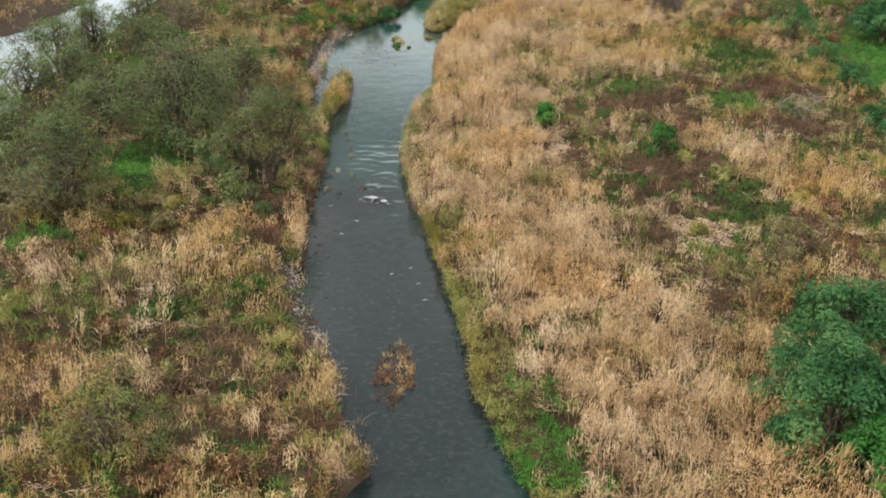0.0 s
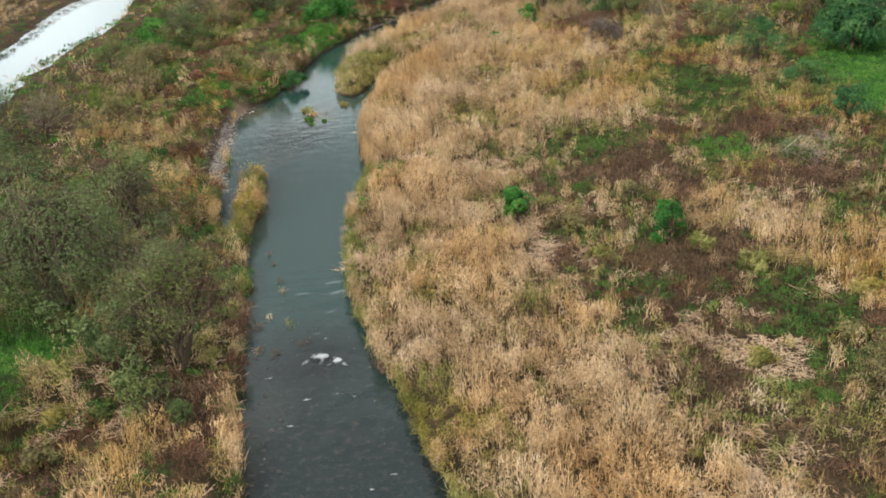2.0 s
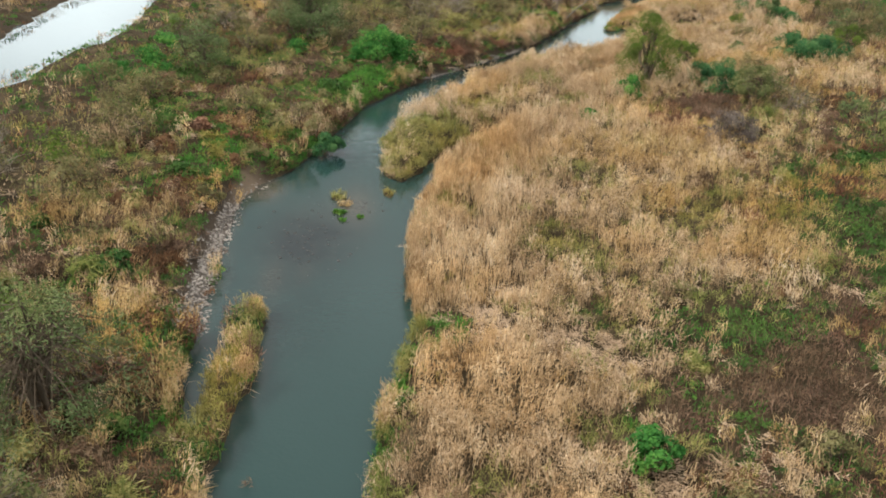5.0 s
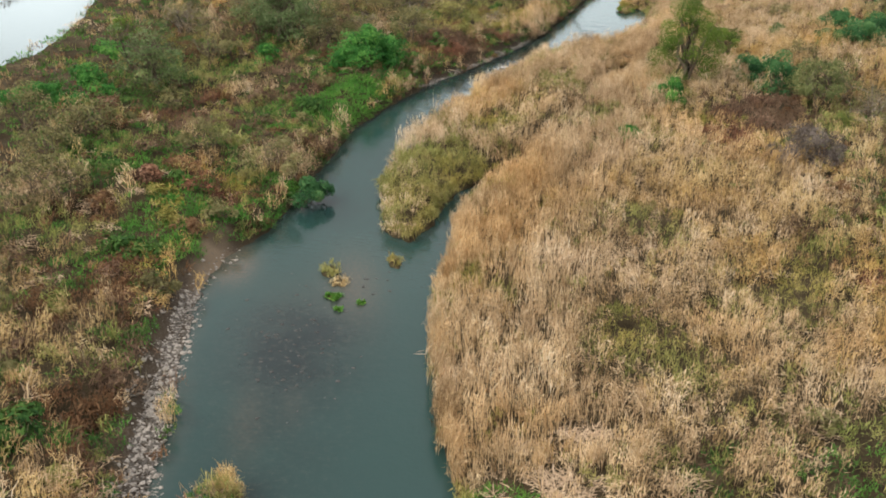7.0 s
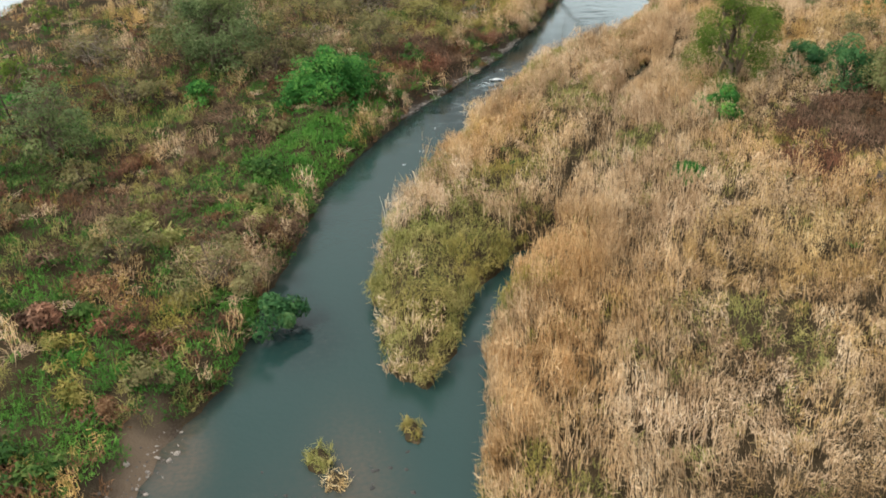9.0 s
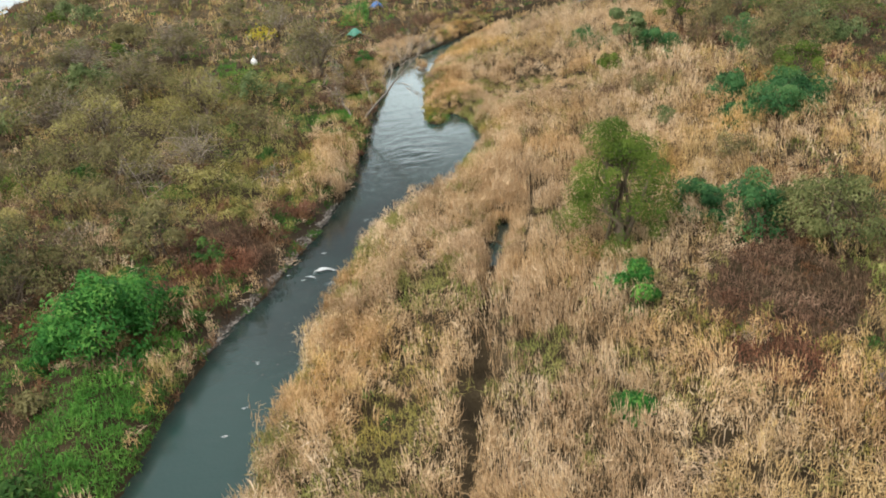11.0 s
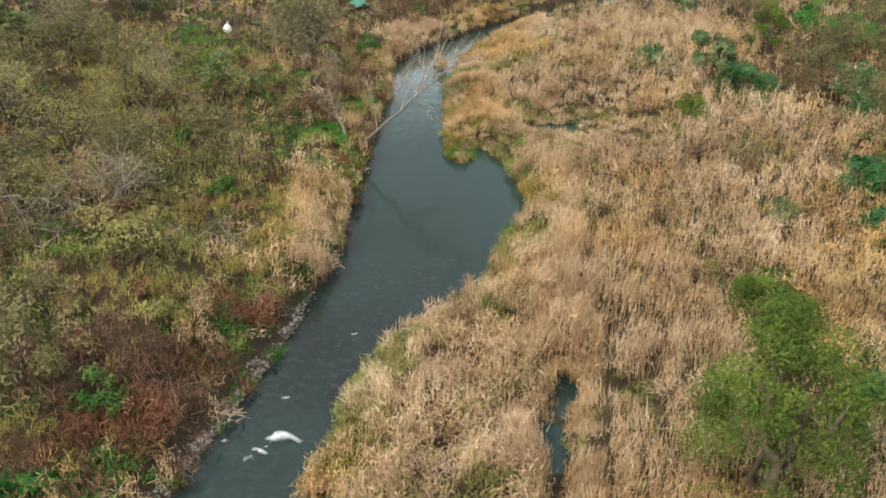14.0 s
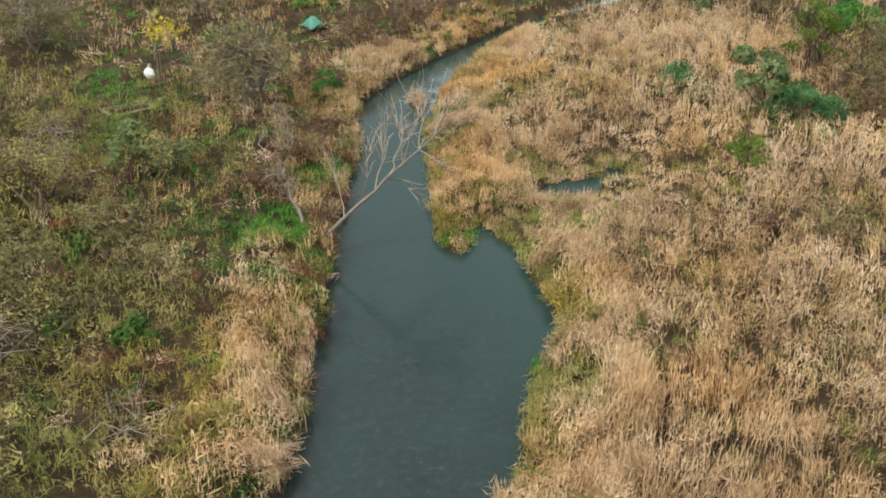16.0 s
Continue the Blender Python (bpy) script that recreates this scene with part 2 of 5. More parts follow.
def plain(name, dark, light, rough=0.8, scale=6.0, relief=0.3, pieces=0.0, mid=None):
    m, n, l, b = material(name)
    tc = n.new("ShaderNodeTexCoord")
    t = n.new("ShaderNodeTexNoise")
    t.inputs["Scale"].default_value, t.inputs["Detail"].default_value = scale, 6
    l.new(tc.outputs["Object"], t.inputs["Vector"])
    info = n.new("ShaderNodeObjectInfo")
    add = n.new("ShaderNodeMath")
    add.operation = "MULTIPLY_ADD"
    add.inputs[1].default_value = 0.35 if mid is None else 0.08
    l.new(info.outputs["Random"], add.inputs[0])
    l.new(t.outputs[0], add.inputs[2])
    geo = n.new("ShaderNodeNewGeometry")
    isle = n.new("ShaderNodeMath")
    isle.operation = "MULTIPLY_ADD"
    isle.inputs[1].default_value = pieces
    l.new(geo.outputs["Random Per Island"], isle.inputs[0])
    l.new(add.outputs[0], isle.inputs[2])
    r = ramp(n, [(0.4, dark), (0.95, light)] if mid is None else [(0.42, dark), (0.8, mid), (1.0, light)])
    l.new(isle.outputs[0], r.inputs[0])
    l.new(r.outputs[0], b.inputs["Base Color"])
    b.inputs["Roughness"].default_value = rough
    bump = n.new("ShaderNodeBump")
    bump.inputs["Strength"].default_value, bump.inputs["Distance"].default_value = relief, 0.02
    l.new(t.outputs[0], bump.inputs["Height"])
    l.new(bump.outputs[0], b.inputs["Normal"])
    return m


def foam_material():
    """Lacy white froth: holes open towards the rim."""
    m, n, l, b = material("water_foam")
    b.inputs["Base Color"].default_value = (0.78, 0.81, 0.82, 1)
    b.inputs["Roughness"].default_value = 0.7
    geo, att, t = n.new("ShaderNodeNewGeometry"), n.new("ShaderNodeAttribute"), n.new("ShaderNodeTexNoise")
    att.attribute_name = "cover"
    t.inputs["Scale"].default_value, t.inputs["Detail"].default_value, t.inputs["Roughness"].default_value = 14.0, 5, 0.75
    l.new(geo.outputs["Position"], t.inputs["Vector"])
    add = n.new("ShaderNodeMath")
    l.new(att.outputs["Fac"], add.inputs[0])
    l.new(t.outputs[0], add.inputs[1])
    lace = n.new("ShaderNodeMapRange")
    lace.inputs[1].default_value, lace.inputs[2].default_value = 1.05, 1.75
    l.new(add.outputs[0], lace.inputs[0])
    l.new(lace.outputs[0], b.inputs["Alpha"])
    return m


M_EARTH = earth_material()
M_WATER = water_material("river_water", (0.018, 0.047, 0.043), (0.085, 0.072, 0.054), 0.05, 0.10)
# side arm: base colour lifted to stand in for bright sky reflection
M_SKY_PALE = water_material("sky_pale_water", (0.07, 0.09, 0.09), (0.07, 0.09, 0.09), 0.05, 0.02)
M_STONE = plain("river_stone", (0.035, 0.03, 0.025), (0.34, 0.30, 0.26), pieces=0.5, mid=(0.115, 0.097, 0.08))
M_WETSTONE = plain("wet_stone", (0.016, 0.016, 0.015), (0.05, 0.047, 0.042), 0.6)
M_FOAM = foam_material()
M_BAG = plain("white_plastic", (0.74, 0.74, 0.73), (0.86, 0.86, 0.86), 0.45)
M_TARP = plain("green_tarpaulin", (0.03, 0.15, 0.10), (0.06, 0.24, 0.17), 0.5)
M_BLUE = plain("blue_tarpaulin", (0.02, 0.10, 0.30), (0.05, 0.17, 0.42), 0.5)
M_PLANK = plain("weathered_plank", (0.09, 0.07, 0.05), (0.24, 0.19, 0.145))
M_DEADWOOD = plain("dead_wood", (0.12, 0.10, 0.08), (0.29, 0.25, 0.21), 0.9, 9.0, 0.6)


# ---------------------------------------------------------------- mesh helpers
def mesh_np(name, verts, faces, mat=None, **attrs):
    """A mesh from arrays: faces is an (n, 3) or (n, 4) array, or a list of such."""
    me = bpy.data.meshes.new(name)
    verts = np.asarray(verts, np.float32)
    groups = [np.asarray(f, np.int32) for f in (faces if isinstance(faces, list) else [faces]) if len(f)]
    loops = np.concatenate([f.ravel() for f in groups])
    sizes = np.concatenate([np.full(len(f), f.shape[1], np.int32) for f in groups])
    me.vertices.add(len(verts))
    me.vertices.foreach_set("co", verts.ravel())
    me.loops.add(len(loops))
    me.loops.foreach_set("vertex_index", loops)
    me.polygons.add(len(sizes))
    me.polygons.foreach_set("loop_start", np.concatenate([[0], np.cumsum(sizes)[:-1]]).astype(np.int32))
    me.update(calc_edges=True)
    for key, values in attrs.items():
        me.attributes.new(key, "FLOAT", "POINT").data.foreach_set("value", np.asarray(values, np.float32))
    if mat:
        me.materials.append(mat)
    return me


def smooth(me):
    me.polygons.foreach_set("use_smooth", np.ones(len(me.polygons), bool))
    return me


def part(name, me, parent, label=""):
    ob = new(name, me)
    ob.parent = parent
    return tagged(ob, label)


def thing(name, x, y, z, label, category, group=""):
    ob = new(name)
    ob.empty_display_size = 0.3
    ob.location = (x, y, z)
    return tagged(ob, label, category, group)


def hash2(ix, iy, seed):
    h = (ix * 374761393 + iy * 668265263 + seed * 974711) & 0x7FFFFFFF
    h = ((h ^ (h >> 13)) * 1274126177) & 0x7FFFFFFF
    return ((h ^ (h >> 16)) & 0xFFFF) / 65535.0


def patch_noise(x, y, size, seed, octaves=3):
    """Value noise in 0..1 over the plan, with patches of about that size."""
    total, amp, norm = 0.0, 1.0, 0.0
    for o in range(octaves):
        u, v = np.asarray(x) / size, np.asarray(y) / size
        iu, iv = np.floor(u).astype(np.int64), np.floor(v).astype(np.int64)
        fu, fv = u - iu, v - iv
        fu, fv = fu * fu * (3 - 2 * fu), fv * fv * (3 - 2 * fv)
        a = hash2(iu, iv, seed + o) * (1 - fu) + hash2(iu + 1, iv, seed + o) * fu
        b = hash2(iu, iv + 1, seed + o) * (1 - fu) + hash2(iu + 1, iv + 1, seed + o) * fu
        total, norm = total + amp * (a * (1 - fv) + b * fv), norm + amp
        amp, size = amp * 0.5, size * 0.5
    return total / norm


def tubes(paths, sides=5):
    """Tapered round limbs: paths are (points, first radius, last radius)."""
    vs, fs, tint, base = [], [], [], 0
    ring = np.linspace(0, 2 * np.pi, sides, endpoint=False)
    for pts, r0, r1 in paths:
        pts = np.asarray(pts, float)
        k = len(pts)
        way = np.gradient(pts, axis=0)
        way /= np.linalg.norm(way, axis=1, keepdims=True) + 1e-9
        ref = np.where(np.abs(way[:, 2:3]) > 0.9, np.array([[1.0, 0, 0]]), np.array([[0, 0, 1.0]]))
        a = np.cross(way, ref)
        a /= np.linalg.norm(a, axis=1, keepdims=True) + 1e-9
        b = np.cross(way, a)
        r = np.linspace(r0, r1, k)[:, None, None]
        v = pts[:, None] + r * (a[:, None] * np.cos(ring)[None, :, None] + b[:, None] * np.sin(ring)[None, :, None])
        vs.append(v.reshape(-1, 3))
        i, j = np.meshgrid(np.arange(k - 1), np.arange(sides), indexing="ij")
        p, q = base + i * sides + j, base + i * sides + (j + 1) % sides
        fs.append(np.stack([p, q, q + sides, p + sides], -1).reshape(-1, 4))
        tint.append(np.full(k * sides, np.random.rand()))
        base += k * sides
    return np.concatenate(vs), np.concatenate(fs), np.concatenate(tint)


def limb(a, b, rng, bow=0.15, k=5):
    """A crooked way from a to b."""
    a, b = np.asarray(a, float), np.asarray(b, float)
    s = np.linspace(0, 1, k)[:, None]
    length = np.linalg.norm(b - a)
    pts = a + (b - a) * s
    pts[1:-1] += rng.normal(0, bow * length * 0.35, (k - 2, 3))
    pts[:, 2] += np.sin(s[:, 0] * np.pi) * bow * length * 0.4
    return pts


# ---------------------------------------------------------------- plan of the river
LEFT_BANK = [(-2.5, -40), (-2.5, 10), (-2.6, 22.8), (-1.9, 24.4), (-2.9, 26), (-3.2, 28), (-4.0, 31.2), (-4.9, 34.1), (-5.8, 37.4),
             (-6.2, 42), (-6.3, 47), (-6.4, 52.5), (-6.9, 56), (-8.0, 58.5), (-8.3, 61), (-8.5, 65), (-8.3, 69), (-8.7, 73), (-8.7, 77),
             (-8.0, 80.2), (-6.6, 82.6), (-6.0, 84.6), (-5.7, 86.5), (-4.1, 92), (-2.9, 96), (-1.2, 99.6), (1.8, 104.3), (5.4, 109.3),
             (8, 113), (9.8, 116), (12, 120.7), (13.5, 124), (15.3, 128.2), (18.7, 135.3), (20.3, 140.2), (24.5, 144), (29, 147.2),
             (34.5, 150.6), (43, 155), (50, 163), (62, 180), (78, 205), (120, 260)]
RIGHT_BANK_NEAR = [(6, -40), (4.2, 10), (2.6, 23.5), (2.0, 25.9), (1.2, 29), (0.7, 32.7), (0.05, 36.8), (-0.7, 41.5), (-1.5, 45.3),
                   (-2.1, 49.5), (-2.3, 54.5), (-2.0, 58.5), (-1.5, 61.5), (-0.7, 65), (-0.85, 69), (-0.85, 72.4), (-0.5, 75.7),
                   (0.2, 78.4), (1.0, 82.3), (2.0, 85.2), (3.3, 87.6)]
RIGHT_BANK_FAR = [(1.6, 86.9), (0.7, 85), (-0.2, 82.5), (-1.0, 80.8), (-2.0, 82), (-2.0, 86.6), (-0.8, 91.7), (1.2, 96), (3.2, 99.6),
                  (6.0, 105), (9.4, 110.6), (11.5, 112), (14.2, 113.3), (15.6, 115.4), (17.3, 118.0), (18.6, 119.2), (19.4, 121.8),
                  (19.9, 124.2), (19.9, 126.3), (19.5, 126.5), (18.9, 125.4), (18.2, 124.7), (17.9, 125.6), (18.5, 127.2), (19.1, 128.9), (20.2, 131.8), (22.0, 136), (25, 140.8), (30, 146.2),
                  (36, 150.4), (43, 152.8), (49, 155), (55, 159), (68, 176), (84, 200), (126, 255)]
SIDE_NEAR = [(-24, -40), (-25.5, 63), (-26, 95), (-23.4, 110), (-22.3, 117), (-23.2, 129), (-19.8, 146), (-15, 160), (-12, 174), (-6, 198), (10, 260)]
SIDE_FAR = [(-34, -40), (-33.5, 63), (-30.6, 100), (-30.4, 112), (-30, 126), (-27.4, 146), (-22, 167), (-18, 184), (-12, 206), (2, 262)]
# the standing reeds beyond the ditch
CURTAIN = [(1.2, 67), (1.3, 73), (3.0, 80), (5.6, 86.5), (8.2, 92), (11.2, 97.5), (13.8, 103), (17.2, 109.5), (18.6, 113)]
DITCH = [(3.3, 87.6), (5.2, 91), (7.3, 95.2), (10.4, 101.1), (12.8, 105.4), (14.4, 108.2)]
FURROW = [(7.6, 94.0), (9.7, 98.6), (12.8, 103.0), (15.6, 108.0), (17.3, 111.5)]
PONDS = [(14.1, 107.2, 0.42, 1.1), (12.5, 104.9, 0.42, 1.0), (24.1, 127.7, 1.2, 1.3), (26.5, 128.4, 0.9, 0.9), (3.6, 88.2, 0.7, 0.8)]


def way_distance(x, y, line):
    d = np.full(np.shape(x), 1e9)
    for (ax, ay), (bx, by) in zip(line, line[1:]):
        ux, uy = bx - ax, by - ay
        s = np.clip(((x - ax) * ux + (y - ay) * uy) / (ux * ux + uy * uy), 0, 1)
        d = np.minimum(d, np.hypot(x - ax - s * ux, y - ay - s * uy))
    return d


def inside(x, y, line):
    res = np.zeros(np.shape(x), bool)
    for (ax, ay), (bx, by) in zip(line, line[1:] + line[:1]):
        if ay != by:
            res ^= ((ay > y) != (by > y)) & (x < (bx - ax) * (y - ay) / (by - ay) + ax)
    return res


RIGHT_BANK = RIGHT_BANK_NEAR + RIGHT_BANK_FAR


def shore(x, y):
    """Distance from the water's edge: negative in the water. Edges are frayed by small noise."""
    dl, dr = way_distance(x, y, LEFT_BANK), way_distance(x, y, RIGHT_BANK)
    d = np.minimum(dl, dr)
    d = np.where(inside(x, y, LEFT_BANK + RIGHT_BANK[::-1]), -d, d)
    side = np.minimum(way_distance(x, y, SIDE_NEAR), way_distance(x, y, SIDE_FAR))
    side = np.where(inside(x, y, SIDE_NEAR + SIDE_FAR[::-1]), -side, side)
    for px, py, rx, ry in PONDS:
        side = np.minimum(side, (np.hypot((x - px) / rx, (y - py) / ry) - 1) * min(rx, ry) + 1.5 * (patch_noise(x, y, 0.9, 41, 2) - 0.45))
    islet = way_distance(x, y, [(-7.1, 56), (-6.75, 61), (-6.65, 65)]) - 0.5
    d = np.where(islet < 0.6, np.maximum(d, -islet), d)
    d = np.minimum(d, side) + (patch_noise(x, y, 1.2, 5) - 0.5) * 0.5
    return d, dl < dr


def gravel(x, y):
    """0..1 where the stony beach of the outer bank lies bare."""
    beach = way_distance(x, y, [(-8.7, 64.5), (-9.1, 69.5), (-9.0, 74), (-8.9, 77.5), (-7.9, 80.3)])
    strip = way_distance(x, y, [(0.4, 102.9), (1.7, 104.5), (5.2, 109.4), (7.8, 113.1), (9.0, 115)])
    foot = way_distance(x, y, [(-4.1, 30.6), (-5.1, 33.6), (-6.1, 37)])
    return np.clip(np.maximum(np.maximum(1.5 - beach / (0.62 - 0.12 * np.clip((y - 75.5) / 1.5, 0, 1)), 1.35 - strip / 0.27), 1.3 - foot / 0.5), 0, 1)


def height(x, y, d, left):
    bank = np.where(left, 0.62, 0.45)
    g = gravel(x, y)
    rise = np.where(left, 0.5, 0.8) + 2.2 * g
    up = bank * np.clip(d / rise, 0, 1) ** 0.8 + 0.25 * (1 - np.exp(-np.maximum(d, 0) / 6))
    up += (patch_noise(x, y, 3.4, 11) - 0.5) * np.where(left, 1.1, 0.5) * np.clip(d / 2, 0, 1) + (patch_noise(x, y, 1.7, 14, 2) - 0.5) * np.where(left, 0.7, 0.15) * np.clip(d / 1.5, 0, 1)
    up += (patch_noise(x, y, 0.9, 12) - 0.5) * 0.12 * np.clip(d, 0, 1)
    up -= 0.75 * np.clip(1 - way_distance(x, y, DITCH) / 0.55, 0, 1)
    far = np.clip((np.hypot(x - 10, y - 90) - 200) / 300, 0, 1)
    up += far * 3.0 * patch_noise(x, y, 160, 13)
    down = -0.12 - 0.35 * np.clip(-d, 0, 2.2)
    return np.where(d > 0, np.maximum(up, 0.03), down)


def spread(lo, hi, step, reach):
    core = np.arange(lo, hi + step, step)
    out = step * np.cumsum(1.2 ** np.arange(1, 60))
    out = out[out < reach]
    return np.concatenate([(lo - out)[::-1], core, core[-1] + out])


LUSH = [(33, 75, 3.6, 5.5, 1.2), (30, 67, 2.2, 4.5, 1.2), (38, 79, 4, 6, 1.2), (-14.3, 46.5, 2.4, 2.2, 1.3)]


def build_ground():
    gx, gy = np.meshgrid(spread(-14, 32, 0.48, 1500), spread(18, 158, 0.48, 1500))
    d, left = shore(gx, gy)
    z = height(gx, gy, d, left)
    ny, nx = gx.shape
    idx = np.arange(nx * ny).reshape(ny, nx)
    quads = np.stack([idx[:-1, :-1], idx[:-1, 1:], idx[1:, 1:], idx[1:, :-1]], -1).reshape(-1, 4)
    bare = np.maximum(gravel(gx, gy), np.clip(1.0 - np.abs(d) / 0.4, 0, 1) * 0.3 * left)
    bare = np.where(gx < -28, np.clip(1.3 - np.abs(d) / 2.2, 0, 1), bare)
    meadow = np.minimum(np.minimum(gx + 19 + 0.40 * (gy - 20), 18 + 0.66 * (gy - 20) - gx), np.minimum(gy - 16, 172 - gy))
    meadow = np.minimum(meadow, 46 + gx)
    sward = np.clip((9 * (patch_noise(gx, gy, 7, 95) - 0.5) - meadow) / 6 + 0.5, 0, 1) * np.clip((d - 0.6) / 1.5, 0, 1)
    me = smooth(mesh_np("ground", np.stack([gx, gy, z], -1).reshape(-1, 3), quads, M_EARTH, shore=bare.ravel(), sward=sward.ravel(), lush=np.clip(blobs(gx, gy, LUSH), 0, 0.85).ravel(), spit=np.clip(blobs(gx, gy, [(-8.45, 78.8, 0.42, 2.2, 1.2), (-2.4, 24.0, 0.5, 0.6, 1.0)]), 0, 1).ravel()))
    return tagged(new("ground", me), "dark damp floodplain soil with bare sandy river edges", "ground", kind="structure")


RIFFLES = [(-3.2, 50.6, 1.5, 2.6, 1.0), (-2.6, 45.6, 1.6, 2.2, 0.8), (-2.4, 41.0, 1.8, 2.6, 0.6), (-2.0, 36, 2.2, 3.5, 0.25), (3.0, 103.5, 2.5, 5, 0.32), (6, 107.5, 2, 2.5, 0.45),
           (15.0, 120.5, 1.6, 2.6, 0.22), (-4.5, 73.5, 2.0, 2.5, 0.18), (0.2, 97, 2, 4, 0.22), (24, 140.5, 2, 3, 0.3)]
# dark gravel beds; near and upper reaches also painted dim for weak sky reflection
DARK_BED_AND_DIM = [(-5.8, 68, 2.4, 6, 0.45), (8.5, 110.5, 4, 4, 0.9), (13.5, 118, 4.5, 9, 0.55), (-0.5, 28, 5, 8, 1.2), (-2.8, 39, 4, 6, 1.1), (-3.6, 46, 2.2, 3, 0.6), (-5.0, 73.4, 2.2, 2.8, 0.9), (4.5, 104, 3, 4, 0.7), (-4.3, 84.6, 1.2, 1.6, 0.6)]
SHOALS = [(-5.1, 69.8, 0.35, 1.2, 0.4), (-3.3, 77.2, 1.0, 3.0, 0.9), (-5.4, 74.5, 1.3, 3.5, 0.35), (-7.6, 79.3, 0.7, 1.6, 1.4), (-5.0, 40, 1.4, 5, 0.6), (-6.3, 69, 0.5, 2.0, 0.6)]


def blobs(x, y, rows):
    return sum(w * np.exp(-((x - cx) / rx) ** 2 - ((y - cy) / ry) ** 2) for cx, cy, rx, ry, w in rows)


def build_water(name, x0, x1, y0, y1, step, label):
    gx, gy = np.meshgrid(np.arange(x0, x1, step), np.arange(y0, y1, step))
    d, left = shore(gx, gy)
    rough = blobs(gx, gy, RIFFLES)
    bend = 8.0 * patch_noise(gx, gy, 2.6, 31, 2)
    reach = np.where(gy < 60, np.hypot(gx + 4.6, (gy - 42) * 0.9), gy)
    gust = np.clip(patch_noise(gx, gy, 1.7, 34, 2) * 2.4 - 0.75, 0, 1)
    chop = patch_noise(gx + 0.5 * np.sin(gy * 2.1), gy * 1.4, 0.42, 35, 2)
    z = rough * (np.where(gy < 60, 0.017, 0.006) * gust * np.sin(reach * 8.5 + bend) + 0.10 * np.abs(chop - 0.5) + 0.09 * (patch_noise(gx, gy * 1.6, 0.7, 32, 2) - 0.5))
    z += 0.006 * (patch_noise(gx, gy, 0.6, 33, 2) - 0.5)
    ny, nx = gx.shape
    idx = np.arange(nx * ny).reshape(ny, nx)
    wet = d < 0.45
    keep = (wet[:-1, :-1] | wet[1:, 1:] | wet[:-1, 1:] | wet[1:, :-1]).ravel()
    quads = np.stack([idx[:-1, :-1], idx[:-1, 1:], idx[1:, 1:], idx[1:, :-1]], -1).reshape(-1, 4)[keep]
    used = np.unique(quads)
    remap = np.zeros(nx * ny, np.int64)
    remap[used] = np.arange(len(used))
    pts = np.stack([gx, gy, z], -1).reshape(-1, 3)[used]
    shoal = (blobs(gx, gy, SHOALS) * 1.5 + np.clip(1.0 + d / 0.7, 0, 1) * 0.6 * left).ravel()[used]
    bed = np.clip(blobs(gx, gy, DARK_BED_AND_DIM) + 0.8 * (patch_noise(gx, gy, 1.4, 36) - 0.5) * blobs(gx, gy, DARK_BED_AND_DIM), 0, 1).ravel()[used]
    me = smooth(mesh_np(name, pts, remap[quads], M_WATER, shoal=np.clip(shoal, 0, 1.6), bed=bed))
    return tagged(new(name, me), label, "river", kind="structure")


build_ground()
build_water("water", -11, 34, 18, 158, 0.16, "shallow grey-green river with small ripples")


def build_far_water():
    n = 60
    a, b = np.array(SIDE_NEAR, float), np.array(SIDE_FAR, float)
    ya = np.linspace(a[0, 1], a[-1, 1], n)
    pa = np.stack([np.interp(ya, a[:, 1], a[:, 0]) + 0.8, ya, 0 * ya], -1)
    pb = np.stack([np.interp(ya, b[:, 1], b[:, 0]) - 0.8, ya, 0 * ya], -1)
    i = np.arange(n - 1)
    me = mesh_np("water_side", np.concatenate([pa, pb]), np.stack([i, i + n, i + n + 1, i + 1], -1), M_SKY_PALE, shoal=np.zeros(2 * n))
    tagged(new("water_side", me), "wide pale river arm reflecting the cloudy sky", "river", kind="structure")
    n = 12
    ya = np.linspace(-40, 18.2, n)
    pa = np.stack([0 * ya - 3.2, ya, 0 * ya], -1)
    pb = np.stack([np.interp(ya, (-40, 10, 23.5), (6, 4.2, 2.6)) + 0.6, ya, 0 * ya], -1)
    i = np.arange(n - 1)
    me = mesh_np("water_below", np.concatenate([pa, pb]), np.stack([i, i + n, i + n + 1, i + 1], -1), M_WATER, shoal=np.zeros(2 * n))
    tagged(new("water_below", me), "smooth downstream reach of the river", "river", kind="structure")
    a, b = np.array(LEFT_BANK[-6:], float), np.array(RIGHT_BANK[-6:], float)
    n = 40
    ya = np.linspace(157.8, 250, n)
    pa = np.stack([np.interp(ya, a[:, 1], a[:, 0]) - 1, ya, 0 * ya], -1)
    pb = np.stack([np.interp(ya, b[:, 1], b[:, 0]) + 1, ya, 0 * ya], -1)
    i = np.arange(n - 1)
    me = mesh_np("water_bend", np.concatenate([pa, pb]), np.stack([i, i + n, i + n + 1, i + 1], -1), M_WATER, shoal=np.zeros(2 * n))
    tagged(new("water_bend", me), "river bending away beyond the reed bed", "river", kind="structure")
    me = mesh_np("water_bend", [(34, 146, -0.004), (62, 146, -0.004), (62, 158, -0.004), (34, 158, -0.004)], np.array([[0, 1, 2, 3]]), M_WATER, shoal=[0, 0, 0, 0])
    tagged(new("water_bend", me), "river bending away beyond the reed bed", "river", kind="structure")


build_far_water()

